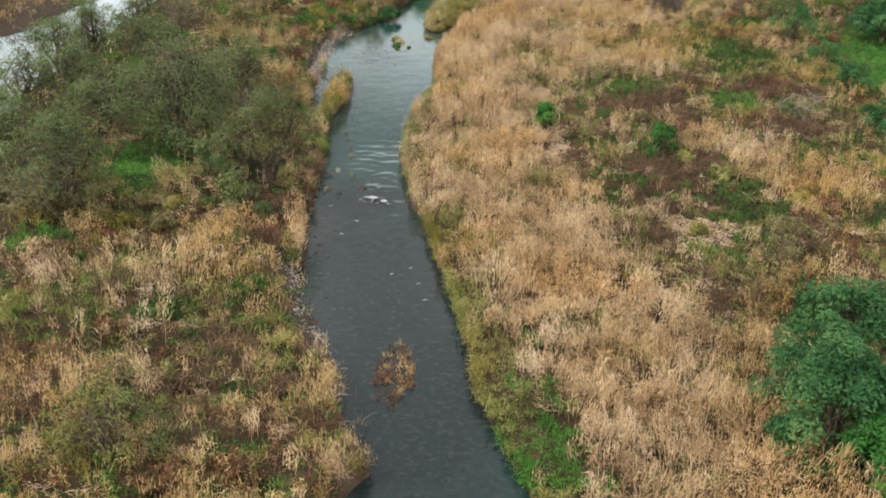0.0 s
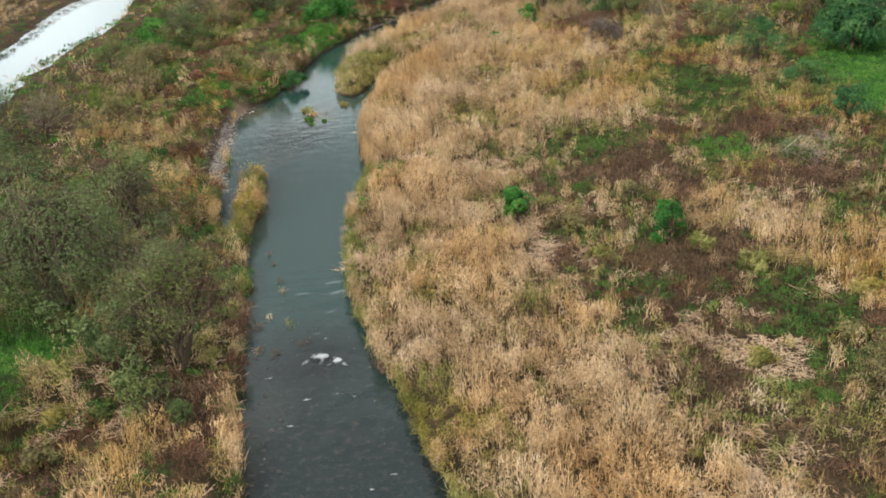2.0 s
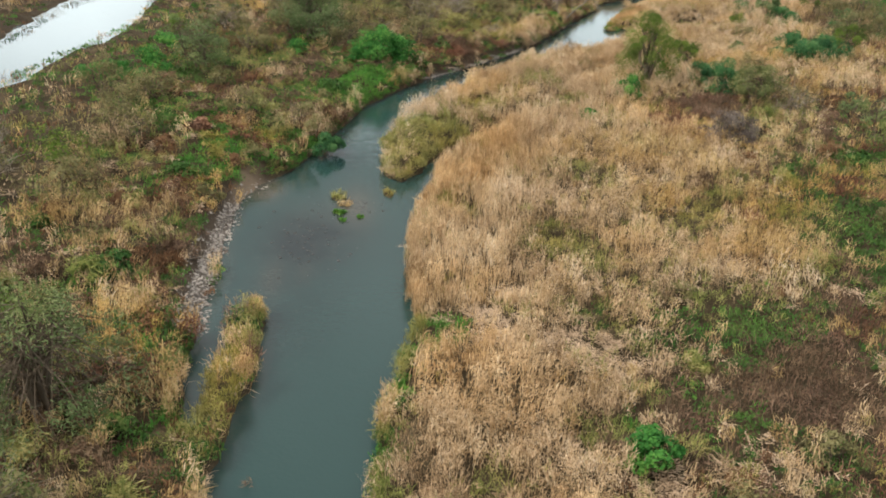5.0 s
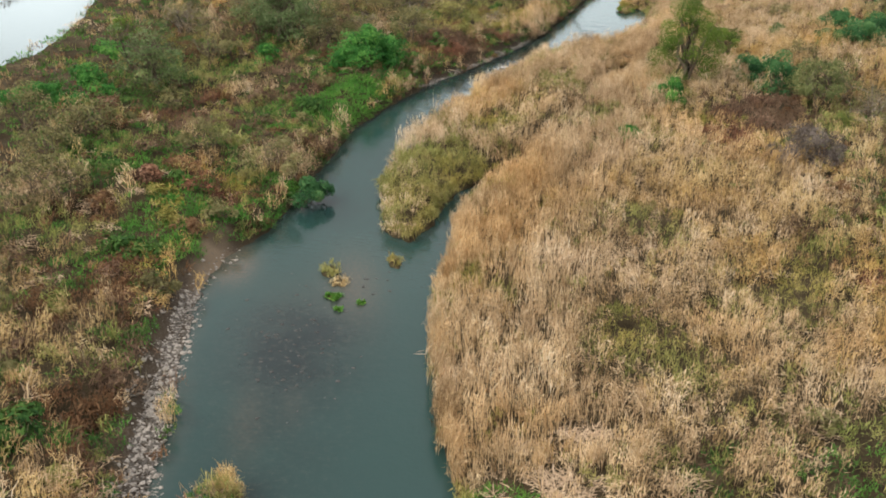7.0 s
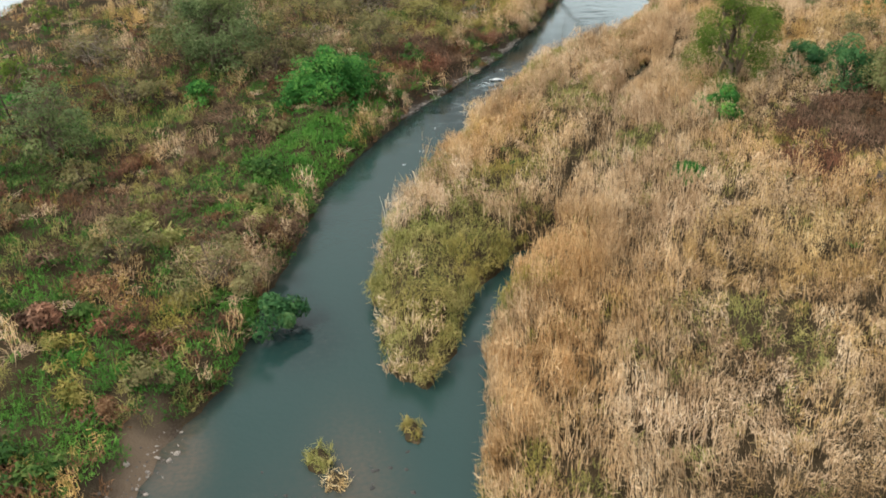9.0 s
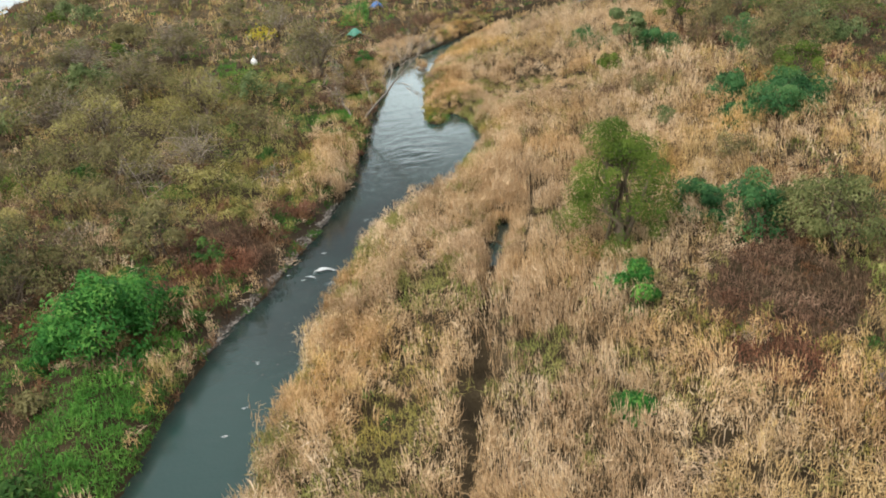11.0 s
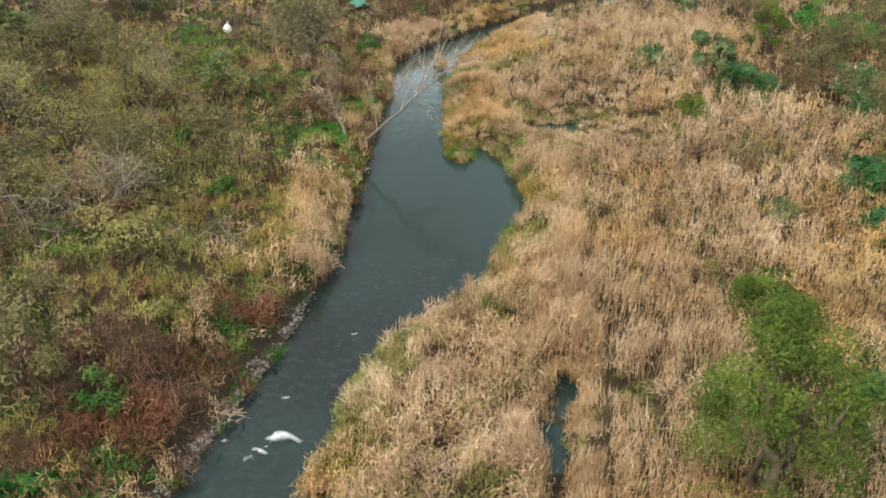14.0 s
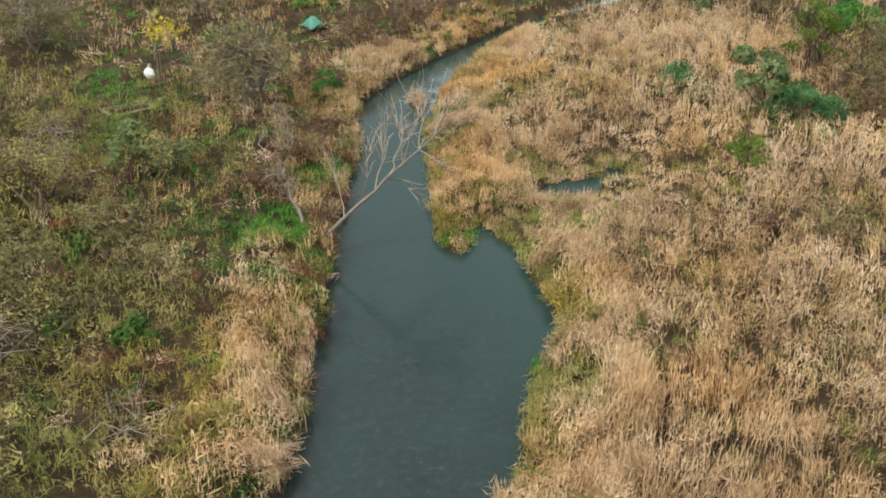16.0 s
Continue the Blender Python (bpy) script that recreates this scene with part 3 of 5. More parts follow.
# ---------------------------------------------------------------- low vegetation
# plan patches of each plant: x, y, radius
Z_GREEN = [(3.6, 23.9, 1), (4.4, 23.2, 1), (3.3, 28.3, 0.8), (-6.2, 23.6, 0.6), (-14.1, 48.2, 1.5), (-14.6, 43.5, 1.3), (-14.9, 31.5, 1), (-16, 37.2, 1), (0, 63.3, 0.8), (-1.5, 60.1, 0.7), (-1.9, 56.7, 0.6), (16.8, 62.6, 1), (-4, 97.4, 1.5), (-11.1, 88.9, 1), (-9.4, 83.3, 1.4), (-11.1, 81, 1)]
Z_GREEN += [(-11.3, 88.9, 0.9), (-10.5, 84.1, 1.3), (-10.4, 80, 0.8), (-4.6, 98, 1.2), (-2.8, 99, 1), (-5.4, 95.4, 1.2), (-12.2, 77.1, 0.8), (-8.1, 81.1, 0.5), (1.6, 118.8, 1.2), (2.4, 119.5, 1.2), (10.5, 142.7, 1.6), (18.8, 125.9, 0.7), (32, 76.7, 4), (30.1, 66.2, 3), (37.5, 78, 5), (17.9, 61.8, 1)]
Z_HERB = [(-1.9, 57.2, 0.6), (-1.7, 59, 0.7), (-1.3, 61, 0.8), (-0.7, 62.7, 0.8), (13.8, 44.8, 1.1), (12.6, 42, 1), (9.2, 32.9, 0.8), (-10.2, 30.7, 0.7), (-11.8, 35.9, 0.9), (14, 44.4, 1.3), (14.3, 42.1, 1.5), (11.9, 37.9, 1.2), (11.4, 65.2, 1.2),
    (20.3, 76.1, 2), (20.3, 71.8, 1.6), (11.4, 62.7, 1.2), (19.1, 74.2, 2), (19.8, 70, 2), (-12.2, 66, 1), (-13, 59.4, 1.3), (-10.2, 51.9, 0.8), (1.8, 75.8, 0.6),
    (5.6, 71.8, 0.7), (10.5, 92.4, 0.7), (13, 97.6, 0.8), (-13.6, 99, 1.2), (4.2, 92.8, 0.8), (6.2, 94.3, 0.8), (12.6, 127.6, 0.9), (12.2, 134, 0.7), (0.6, 113.6, 1.1),
    (30, 136.1, 1.6), (30.1, 133.5, 1.4)]
Z_SEDGE = [(2.3, 29.7, 1), (-8.3, 31.2, 0.8), (12.3, 74.5, 2), (-3.8, 29.2, 0.7), (0.8, 39.8, 0.8), (1.4, 30.3, 0.7), (-12.7, 31.7, 1.3), (6, 70.1, 1.4), (0.6, 51.1, 0.9),
    (0.5, 41.7, 0.8), (1.4, 38.8, 0.8), (4.6, 46.6, 0.8), (10.2, 95.4, 1.2), (5.4, 72.1, 1.2), (6, 69.4, 1.1), (16.8, 75.5, 2), (-11.1, 61.2, 1), (2.5, 87.6, 0.7),
    (-1, 87, 0.7), (7.2, 82, 1.2), (8.5, 80.5, 1), (4.6, 79.3, 0.7), (12.8, 86, 1.2), (6.9, 138.8, 3), (4.2, 133.4, 3), (7, 146.3, 3), (7.4, 124.5, 1.6),
    (16.6, 115.3, 1), (13.1, 110.8, 0.8), (27.1, 136.9, 1.8), (4.7, 116.3, 2)]
# first three patches: brown bramble that also stands in for the willow's shadow
Z_BRAMBLE = [(-8.3, 42.5, 1.4), (-7.0, 40.2, 1.0), (-7.0, 38, 0.8), (11.5, 49.2, 1.5), (11.8, 58.9, 1.8), (19.3, 56.5, 1.8), (-7.2, 29, 0.8), (-6.6, 29.8, 0.7), (-7.2, 25.2, 0.7), (-10.5, 39.9, 0.8), (8.5, 39.3, 0.8), (12.6, 61.9, 1.6), (13.4, 57.3, 1.5), (11.3, 48.6, 1.3), (19.3, 63.8, 1.6), (5.5, 50, 0.8), (8.5, 49.2, 1.1)]
Z_BRAMBLE += [(8.8, 43, 0.8), (11.3, 59.2, 1.2), (13.6, 60.1, 1.4), (10.1, 59.9, 1), (18.4, 82, 1.1), (17.6, 95.5, 1.5), (15, 91.9, 1.2), (-10.6, 93.6, 1.2), (-7.7, 102, 1.2), (-12, 86, 0.5), (7.6, 79.3, 0.6), (3.4, 110.2, 1.2), (2, 111.7, 1.2), (16.1, 135.1, 1.6), (28.7, 110.1, 1.2), (33.8, 124.6, 1.1), (4.5, 107.6, 0.7), (6.8, 113, 0.6)]
Z_REED = [(-11.7, 43.1, 1.2), (-9.4, 36.1, 1.2), (-10.4, 33.6, 0.8), (-14.3, 34.7, 1.3), (-5.1, 24.2, 0.9), (-3.2, 23, 0.6), (-8.8, 29.6, 0.5), (15.5, 50.4, 1.6),
    (19.4, 47.6, 1.8), (-15.5, 83.5, 1.4), (-10.5, 65.1, 1), (-9.9, 52.9, 0.7), (-9.5, 85.4, 0.7), (-9.6, 98.6, 1.4), (-8.4, 99.8, 1), (-11.3, 74.2, 0.7), (10.8, 120.2, 0.6),
    (10.0, 118.6, 0.5), (9.4, 115.8, 0.5), (11.8, 122.4, 0.4), (23.2, 145.2, 1.6), (6.6, 117.1, 0.6), (0.4, 131.1, 1.5), (-5.8, 119.4, 1.2)]
Z_RUST = [(17.4, 39.4, 1.3), (-8.9, 28.5, 0.5), (-11.2, 68.5, 1), (-13.2, 74.5, 1.1), (-4.6, 95.8, 0.7), (-11.5, 77.4, 0.9), (-13.5, 81.9, 0.8), (3.4, 77.7, 0.6), (-11, 75.4, 0.6),
    (25, 113.6, 1.3), (24.7, 110.9, 1.3), (26.2, 106.1, 1.3), (-11.1, 68, 0.8), (-11.8, 78.3, 0.8)]
Z_LITTER = [(5.5, 51.1, 1), (10.9, 40.6, 1.1), (9.5, 28.4, 0.8), (7.3, 27.9, 0.7), (-2.3, 23.5, 0.5), (5.8, 52.9, 1), (10.6, 40.6, 1), (1.5, 63.9, 1.4), (5, 62.7, 1.2),
    (2.3, 66.6, 1), (1.9, 73.8, 0.8), (9.7, 117.1, 0.5)]

Z_GOLD = [(4.5, 79, 3), (9, 76, 4), (13, 80, 5), (6, 70, 3), (16, 74, 4), (9, 86, 4), (3, 66.5, 2), (19, 88, 4), (28, 138, 5), (-13, 71, 2.5), (-16, 78, 3), (22, 105, 3), (27, 112, 4), (17, 48, 3), (6, 30, 2), (-10.4, 63.6, 1.7), (-10.2, 60.2, 1.5), (-9.0, 57.2, 1.1), (-12.2, 67.4, 1.4)]
Z_SEDGE_LEFT = [(3, 118, 3.5), (7, 122, 2.5), (-1, 124, 2.5), (1, 131, 2)]
Z_GREEN_BANK = [(3.3, 26, 1.1), (2.8, 31, 0.8), (2.4, 33.5, 0.6), (-1.2, 61.8, 0.6)]
Z_LIME = [(10, 111.4, 0.45), (11.3, 112.3, 0.45), (14.3, 113.9, 0.45), (17.5, 117.6, 0.4), (18.8, 121.2, 0.4), (-10.9, 83, 1.0), (-11.1, 89.1, 0.8), (-10.7, 79.8, 0.7), (-12.4, 77.9, 0.7), (-3.8, 99.6, 1.0), (-9.8, 84.6, 0.8), (2.9, 35.2, 0.6), (-0.1, 40.8, 0.5), (0.2, 63.7, 0.9), (18, 62.7, 1.1), (13.2, 127.7, 1.0), (18, 118.1, 0.5), (12.5, 112.4, 0.7)]

# name, label, material, strength near the stream / inland right / left, patch strength, blades, length, width, canopy, spread, patch noise size, patches
SPECIES = [
    ("reed_bed", "tall dry tan reeds in a dense bed", M_REED, 0.88, 0.55, 0.35, 0.8, 30, 0.33, 0.026, 0.95, 0.20, 4.0, Z_REED),
    ("golden_reed_bed", "ochre and golden withered reeds", M_GOLD, 0.45, 0.46, 0.37, 0.55, 30, 0.34, 0.025, 0.85, 0.20, 4.5, Z_GOLD),
    ("sedge_tussocks", "fading olive and straw sedge tussocks", M_SEDGE, 0.68, 0.65, 0.58, 0.7, 17, 0.42, 0.028, 0.46, 0.17, 3.0, Z_SEDGE + Z_SEDGE_LEFT),
    ("dead_bramble", "brown leafless bramble and dead herbs", M_BRAMBLE, 0.46, 0.60, 0.56, 0.8, 18, 0.46, 0.034, 0.40, 0.30, 3.5, Z_BRAMBLE),
    ("green_grass", "short fresh green grass patches", M_GREEN, 0.22, 0.40, 0.45, 1.2, 17, 0.30, 0.038, 0.16, 0.22, 2.6, Z_GREEN + Z_GREEN_BANK + Z_LIME),
    ("rust_fern", "rust-brown withered fern", M_RUST, 0.26, 0.36, 0.48, 0.8, 22, 0.34, 0.044, 0.30, 0.22, 2.8, Z_RUST),
    ("flattened_straw", "pale bleached straw lying flat", M_LITTER, 0.44, 0.46, 0.34, 1.0, 18, 0.60, 0.032, 0.22, 0.25, 2.4, Z_LITTER),
    ("green_herbs", "dark green leafy herbs", M_HERB, 0.30, 0.56, 0.46, 0.62, 19, 0.22, 0.060, 0.32, 0.24, 2.2, Z_HERB),
]


def blades(rng, x, y, z, n, length, width, canopy, spread_r, scale, flat=False, stems=0.16, rise=1.0, comb=0.35, upright=0.0):
    """Leaves of each tussock: a third are arching blades and standing stems, the rest short drooping leaf tips. Verts, faces, and a shade for each."""
    t = len(x)
    size = rng.uniform(0.65, 1.2, t) * np.maximum(0.22 + 1.55 * patch_noise(x, y, 0.95, 72, 2), 0.3) * rise
    shade = 0.28 * rng.uniform(0, 1, t) + 0.72 * patch_noise(x, y, 0.9, 74)
    wind = 4 * np.pi * patch_noise(x, y, 1.6, 71, 2)
    upright = np.zeros(t) + upright

    def scatter(k, reach):
        m = t * k
        sc, up = np.repeat(scale, k), np.repeat(upright, k)
        az = rng.uniform(0, 2 * np.pi, m)
        w = np.repeat(wind, k)
        az = np.arctan2(np.sin(az) + comb * np.sin(w), np.cos(az) + comb * np.cos(w))
        foot = spread_r * reach * np.sqrt(rng.uniform(0, 1, m)) * sc
        fa = rng.uniform(0, 2 * np.pi, m)
        low = canopy * np.repeat(size, k) * rng.uniform(0.35, 1.0, m)
        base = np.stack([np.repeat(x, k) + np.cos(fa) * foot, np.repeat(y, k) + np.sin(fa) * foot, np.repeat(z, k)], -1)
        tw = az + np.pi / 2 + rng.normal(0, 0.5, m)
        side = np.stack([np.cos(tw), np.sin(tw), rng.normal(0, 0.3, m)], -1) * (0.5 * width * sc ** 1.6 * rng.uniform(0.6, 1.4, m))[:, None]
        return m, sc, up, az, low, base, side, np.repeat(shade, k) * 0.62 + rng.uniform(0, 1, m) * 0.38

    def along(angle, az):
        return np.stack([np.sin(angle) * np.cos(az), np.sin(angle) * np.sin(az), np.cos(angle)], -1)

    m, sc, up, az, low, p0, side, tint = scatter(max(2, int(n * 0.34)), 1.0)
    stem = rng.uniform(0, 1, m) < stems + 0.5 * up
    ln = 0.86 * length * np.repeat(size, m // max(t, 1)) * sc * rng.uniform(0.55, 1.2, m)
    ln = np.where(stem, low + 0.6 * ln, ln)
    p0[:, 2] += np.where(stem, -0.04, low)
    tilt = np.where(stem, np.abs(rng.normal(0.2, 0.12, m)), rng.uniform(0.05, 0.8, m)) * (1 - 0.6 * up)
    bend = tilt + rng.uniform(0.3, 1.5, m) * (1 - 0.65 * up)
    if flat:
        tilt, bend = rng.uniform(1.1, 1.5, m), rng.uniform(1.45, 1.75, m)
    p1 = p0 + along(tilt, az) * (ln * 0.55)[:, None]
    p2 = p1 + along(bend, az) * (ln * 0.45)[:, None]
    p2[:, 2] = np.maximum(p2[:, 2], np.repeat(z, m // max(t, 1)) + 0.02)
    v1 = np.stack([p0, p1 - side, p1 + side, p2], 1).reshape(-1, 3)
    b = np.arange(m)[:, None] * 4
    f1 = np.concatenate([b + np.array([0, 2, 1]), b + np.array([1, 2, 3])])
    t1 = np.repeat(tint, 4)

    m, sc, up, az, low, p0, side, tint = scatter(int(n * 1.3), 1.15)
    ln = (0.42 * length + 0.05) * sc * rng.uniform(0.6, 1.4, m) * (1 + 0.5 * up)
    p0[:, 2] += low * 1.05 + 0.02
    lean = np.where(rng.uniform(0, 1, m) < 0.45 + 0.4 * up, rng.uniform(0.0, 0.8, m) * (1 - 0.6 * up), rng.uniform(1.0, 2.2, m))
    if flat:
        lean = rng.uniform(1.3, 1.7, m)
    p2 = p0 + along(lean, az) * ln[:, None]
    p2[:, 2] = np.maximum(p2[:, 2], np.repeat(z, m // max(t, 1)) + 0.02)
    v2 = np.stack([p0 - side * 0.9, p0 + side * 0.9, p2], 1).reshape(-1, 3)
    f2 = np.arange(m)[:, None] * 3 + np.array([[0, 1, 2]]) + len(v1)
    return np.concatenate([v1, v2]), np.concatenate([f1, f2]), np.concatenate([t1, np.repeat(tint, 3)])


def grow():
    rng = np.random.default_rng(21)
    xs, ys, sc = [], [], []
    # the stretch along the flight is denser than the far ones
    near, middle, wide, meadow = (-17, 26, 19, 126), (4, 44, 100, 146), (-48, 66, 17, 172), (26, 41, 58, 88)
    for (x0, x1, y0, y1), step, scale, holes in ((near, 0.375, 1.0, ()), (middle, 0.46, 1.2, (near,)), (meadow, 0.46, 1.2, ()), (wide, 0.76, 1.5, (near, middle, meadow)), ((-70, 120, 14, 245), 1.45, 2.8, (wide,)), ((-75, 125, -25, 250), 2.0, 4.0, ())):
        gx, gy = np.meshgrid(np.arange(x0, x1, step), np.arange(y0, y1, step))
        gx = (gx + rng.uniform(-0.5, 0.5, gx.shape) * step).ravel()
        gy = (gy + rng.uniform(-0.5, 0.5, gy.shape) * step).ravel()
        seen = (gx > -16 - 0.40 * (gy - 20)) & (gx > -70 + 0.5 * np.maximum(gy - 100, 0)) & (gx < 15 + 0.66 * (gy - 20))
        ok = seen if scale < 4 else ~seen
        for hole in holes:
            ok &= ~((gx > hole[0]) & (gx < hole[1]) & (gy > hole[2]) & (gy < hole[3]))
        xs.append(gx[ok]), ys.append(gy[ok]), sc.append(np.full(ok.sum(), scale))
    # a fringe along the water's edge
    gx, gy = np.meshgrid(np.arange(-12, 34, 0.2), np.arange(19, 158, 0.2))
    gx, gy = (gx + rng.uniform(-0.1, 0.1, gx.shape)).ravel(), (gy + rng.uniform(-0.1, 0.1, gy.shape)).ravel()
    edge = shore(gx, gy)[0]
    bank = (gx + 6 < 0.45 * (gy - 60)) & (gy > 60) & (edge < 2.6) & (rng.uniform(0, 1, len(gx)) < 0.2 + 0.25 * (gy > 98))
    ok = (edge > -0.03) & ((edge < 0.32) | bank)
    xs.append(gx[ok]), ys.append(gy[ok]), sc.append(np.full(ok.sum(), 1.0))
    # the reed belt of the lower reach stands thicker
    gx, gy = np.meshgrid(np.arange(-3, 13, 0.6), np.arange(20, 66, 0.6))
    gx, gy = (gx + rng.uniform(-0.3, 0.3, gx.shape)).ravel(), (gy + rng.uniform(-0.3, 0.3, gy.shape)).ravel()
    edge, lefts = shore(gx, gy)
    ok = ~lefts & (edge > 0.6) & (way_distance(gx, gy, RIGHT_BANK_NEAR) < 8.5)
    xs.append(gx[ok]), ys.append(gy[ok]), sc.append(np.full(ok.sum(), 1.0))
    x, y, sc = np.concatenate(xs), np.concatenate(ys), np.concatenate(sc)
    d, left = shore(x, y)
    d = np.maximum(d, 0.045)
    wet = shore(x, y)[0] < -0.03
    ditch = way_distance(x, y, DITCH)
    islet = way_distance(x, y, [(-7.1, 56), (-6.75, 61), (-6.65, 65)]) < 0.8
    ok = ~wet & ((rng.uniform(0, 1, len(x)) > gravel(x, y) ** 1.5 * 1.3) | islet) & (ditch > 0.04 + 0.36 * patch_noise(x, y, 1.1, 91)) & (way_distance(x, y, FURROW) > 0.34 * patch_noise(x, y, 1.3, 98))
    x, y, sc, d, left, islet = x[ok], y[ok], sc[ok], d[ok], left[ok], islet[ok]
    z = height(x, y, d, left)
    inland = np.clip((way_distance(x, y, RIGHT_BANK) - np.where(y < 66, 5.0, 13.0)) / 4.0, 0, 1)
    wx = x + 2.4 * (patch_noise(x, y, 2.2, 81) - 0.5)
    wy = y + 2.8 * (patch_noise(x, y, 2.2, 82) - 0.5)
    away = way_distance(x, y, RIGHT_BANK)
    # the pure reed belt along the stream, the green skirt at its foot, the sedgy islet tip, the far meadow
    belt = ~left * np.clip((8.0 + 0.15 * np.maximum(46 - y, 0) - away) / 3.0, 0, 1) * np.clip((away - 0.7) / 0.8, 0, 1) * (y < 64)
    upper = ~left * np.clip((y - 64) / 4, 0, 1) * np.clip((14 - away) / 4, 0, 1)
    skirt = ~left * np.exp(-(d / 0.9) ** 2) * (np.exp(-((y - 28) / 7) ** 2) + np.exp(-((y - 60.5) / 3.2) ** 2))
    tip = np.exp(-(way_distance(x, y, [(-0.9, 82.5), (-0.2, 86), (1.2, 89.5)]) / 1.1) ** 2) + 0.95 * np.exp(-(way_distance(x, y, [(2.0, 89.4), (4.4, 93.6), (7.8, 100.2), (9.6, 103.6)]) / 1.15) ** 2)
    lea = np.clip(blobs(x, y, LUSH), 0, 1)
    thicket = np.clip(blobs(wx, wy, [(19.3, 95.3, 2.0, 1.9, 1.3), (20.8, 98.6, 1.4, 1.6, 1.0)]), 0, 1)
    back = ~left * np.clip((x - 14 - 0.1 * np.abs(y - 60)) / 5, 0, 1) * (y < 90) + 0.8 * left * np.clip((y - 91) / 5, 0, 1) * np.clip((-8 - x + 0.15 * (y - 90)) / 3, 0, 1) * (y < 112)
    scrub = np.clip(blobs(wx, wy, [(6.3, 70.9, 0.8, 1.8, 1.0), (5.2, 66.5, 0.7, 1.6, 0.9), (10.6, 66, 1.3, 1.6, 1.0), (9.1, 73.8, 1.0, 1.2, 0.9), (14.7, 77.6, 1.6, 1.2, 0.7), (9.4, 77.3, 0.9, 0.9, 0.7), (12.5, 66.3, 1.5, 1.5, 0.9), (18.5, 73.1, 2.2, 2.0, 0.9), (12.3, 91.7, 0.8, 0.8, 0.8)]), 0, 1)
    slope = np.clip(blobs(wx, wy, [(2.6, 109.0, 1.4, 2.2, 1.2), (0.5, 106.8, 1.0, 1.5, 0.8)]), 0, 1)
    heath = ~left * (y > 104) * np.clip((x - 39 - 0.4 * (y - 115) + 3 * (patch_noise(x, y, 3, 96) - 0.5)) / 4, 0, 1)
    straw = ~left * (y > 98) * np.clip((x - 21) / 3, 0, 1) * (1 - heath)
    dusk = left * np.clip((46 - y) / 8, 0, 1)
    curtain = ~left * np.clip((y - 62) / 3, 0, 1) * np.clip((2.6 + 1.2 * patch_noise(x, y, 2.5, 97) - way_distance(x, y, CURTAIN)) / 0.9, 0, 1)
    marsh = ~left * np.clip((y - 102) / 4, 0, 1) * np.clip((1.6 + 3.9 * np.clip((y - 111) / 4, 0, 1) + 4 * (patch_noise(x, y, 2.5, 99) - 0.5) - away) / 2, 0, 1) * (1 - curtain)
    score = []
    for i, (_, _, _, near_w, far_w, left_w, zone_w, *_, size, zones) in enumerate(SPECIES):
        s = np.where(left, left_w, near_w * (1 - inland) + far_w * inland)
        s = s + zone_w * np.clip(blobs(wx, wy, [(a, b, r, r * 1.15, 1.0) for a, b, r in zones]), 0, 1)
        s = s + 0.95 * (patch_noise(x, y, size, 100 + 7 * i) - 0.5) + 0.95 * (patch_noise(x, y, 0.9, 200 + 7 * i, 2) - 0.5)
        if i in (4, 7):
            s = s + np.where(left, 0.16 * np.clip((y - 55) / 30, 0, 1), 0)
        if i in (0, 1, 6):
            s = s + np.where(left, 0.14 * np.clip((70 - y) / 25, 0, 1), 0)
        if i == 2:
            s = s + np.where(left, 0.0, 0.45) * np.exp(-d / 0.6) + 0.55 * islet
        if i == 3:
            s = s + 0.1 * np.exp(-d / 0.7) * left
        if i in (0, 4, 7):
            s = s + np.where(left, 0.3 - (i > 0) * (0.12 + 0.13 * (y > 103)), 0.12 * (i > 0)) * np.exp(-d / 0.6)
        s = s + (0.42, 0.0, 0.04, -0.3, -0.1, -0.3, 0.05, -0.35)[i] * belt + (0.12, -0.02, 0.08, -0.1, 0, -0.1, 0, -0.1)[i] * upper
        s = s + (-0.1, -0.1, 0.35, -0.1, 0.5, -0.2, -0.2, 0.1)[i] * skirt + (-0.05, -0.1, 0.42, -0.2, 0.0, -0.2, -0.2, 0.04)[i] * tip + (0, 0, 0, -0.3, 1.0, -0.3, -0.3, 0)[i] * lea
        s = s + (-0.5, -0.5, -0.2, 0.7, -0.2, 0.45, -0.5, -0.1)[i] * thicket + (-0.14, -0.04, 0.1, 0.1, 0.06, 0.06, -0.15, 0.12)[i] * back
        s = s + (-0.3, -0.15, 0.32, 0.18, 0.05, 0, -0.2, 0.3)[i] * scrub + (-0.3, -0.2, 0, 0.55, 0, 0.45, -0.3, 0)[i] * slope
        s = s + (0.08, 0.10, -0.06, 0.16, -0.04, 0.08, 0.06, -0.02)[i] * left * np.clip((y - 108) / 6, 0, 1) + (0.06, 0.12, 0.16, -0.14, -0.06, -0.08, 0.06, -0.08)[i] * left * np.clip((y - 116) / 6, 0, 1)
        s = s + (0.0, 0.08, 0.12, -0.08, 0.04, 0.04, 0.06, -0.1)[i] * left * np.exp(-((y - 82) / 9) ** 2)
        s = s + (-0.3, -0.2, 0.12, 0.2, 0.08, 0.12, -0.2, 0.16)[i] * heath + (-0.02, 0.02, 0.12, 0.04, 0.05, -0.02, -0.1, 0)[i] * dusk
        s = s + (0.35, 0.2, 0, 0, -0.3, 0, 0.1, -0.3)[i] * (x < -32)
        s = s + (0.22, -0.1, 0, -0.1, 0, -0.1, 0, -0.1)[i] * curtain
        s = s + (0.12, 0.2, -0.02, 0.02, -0.12, 0.17, -0.06, -0.2)[i] * straw
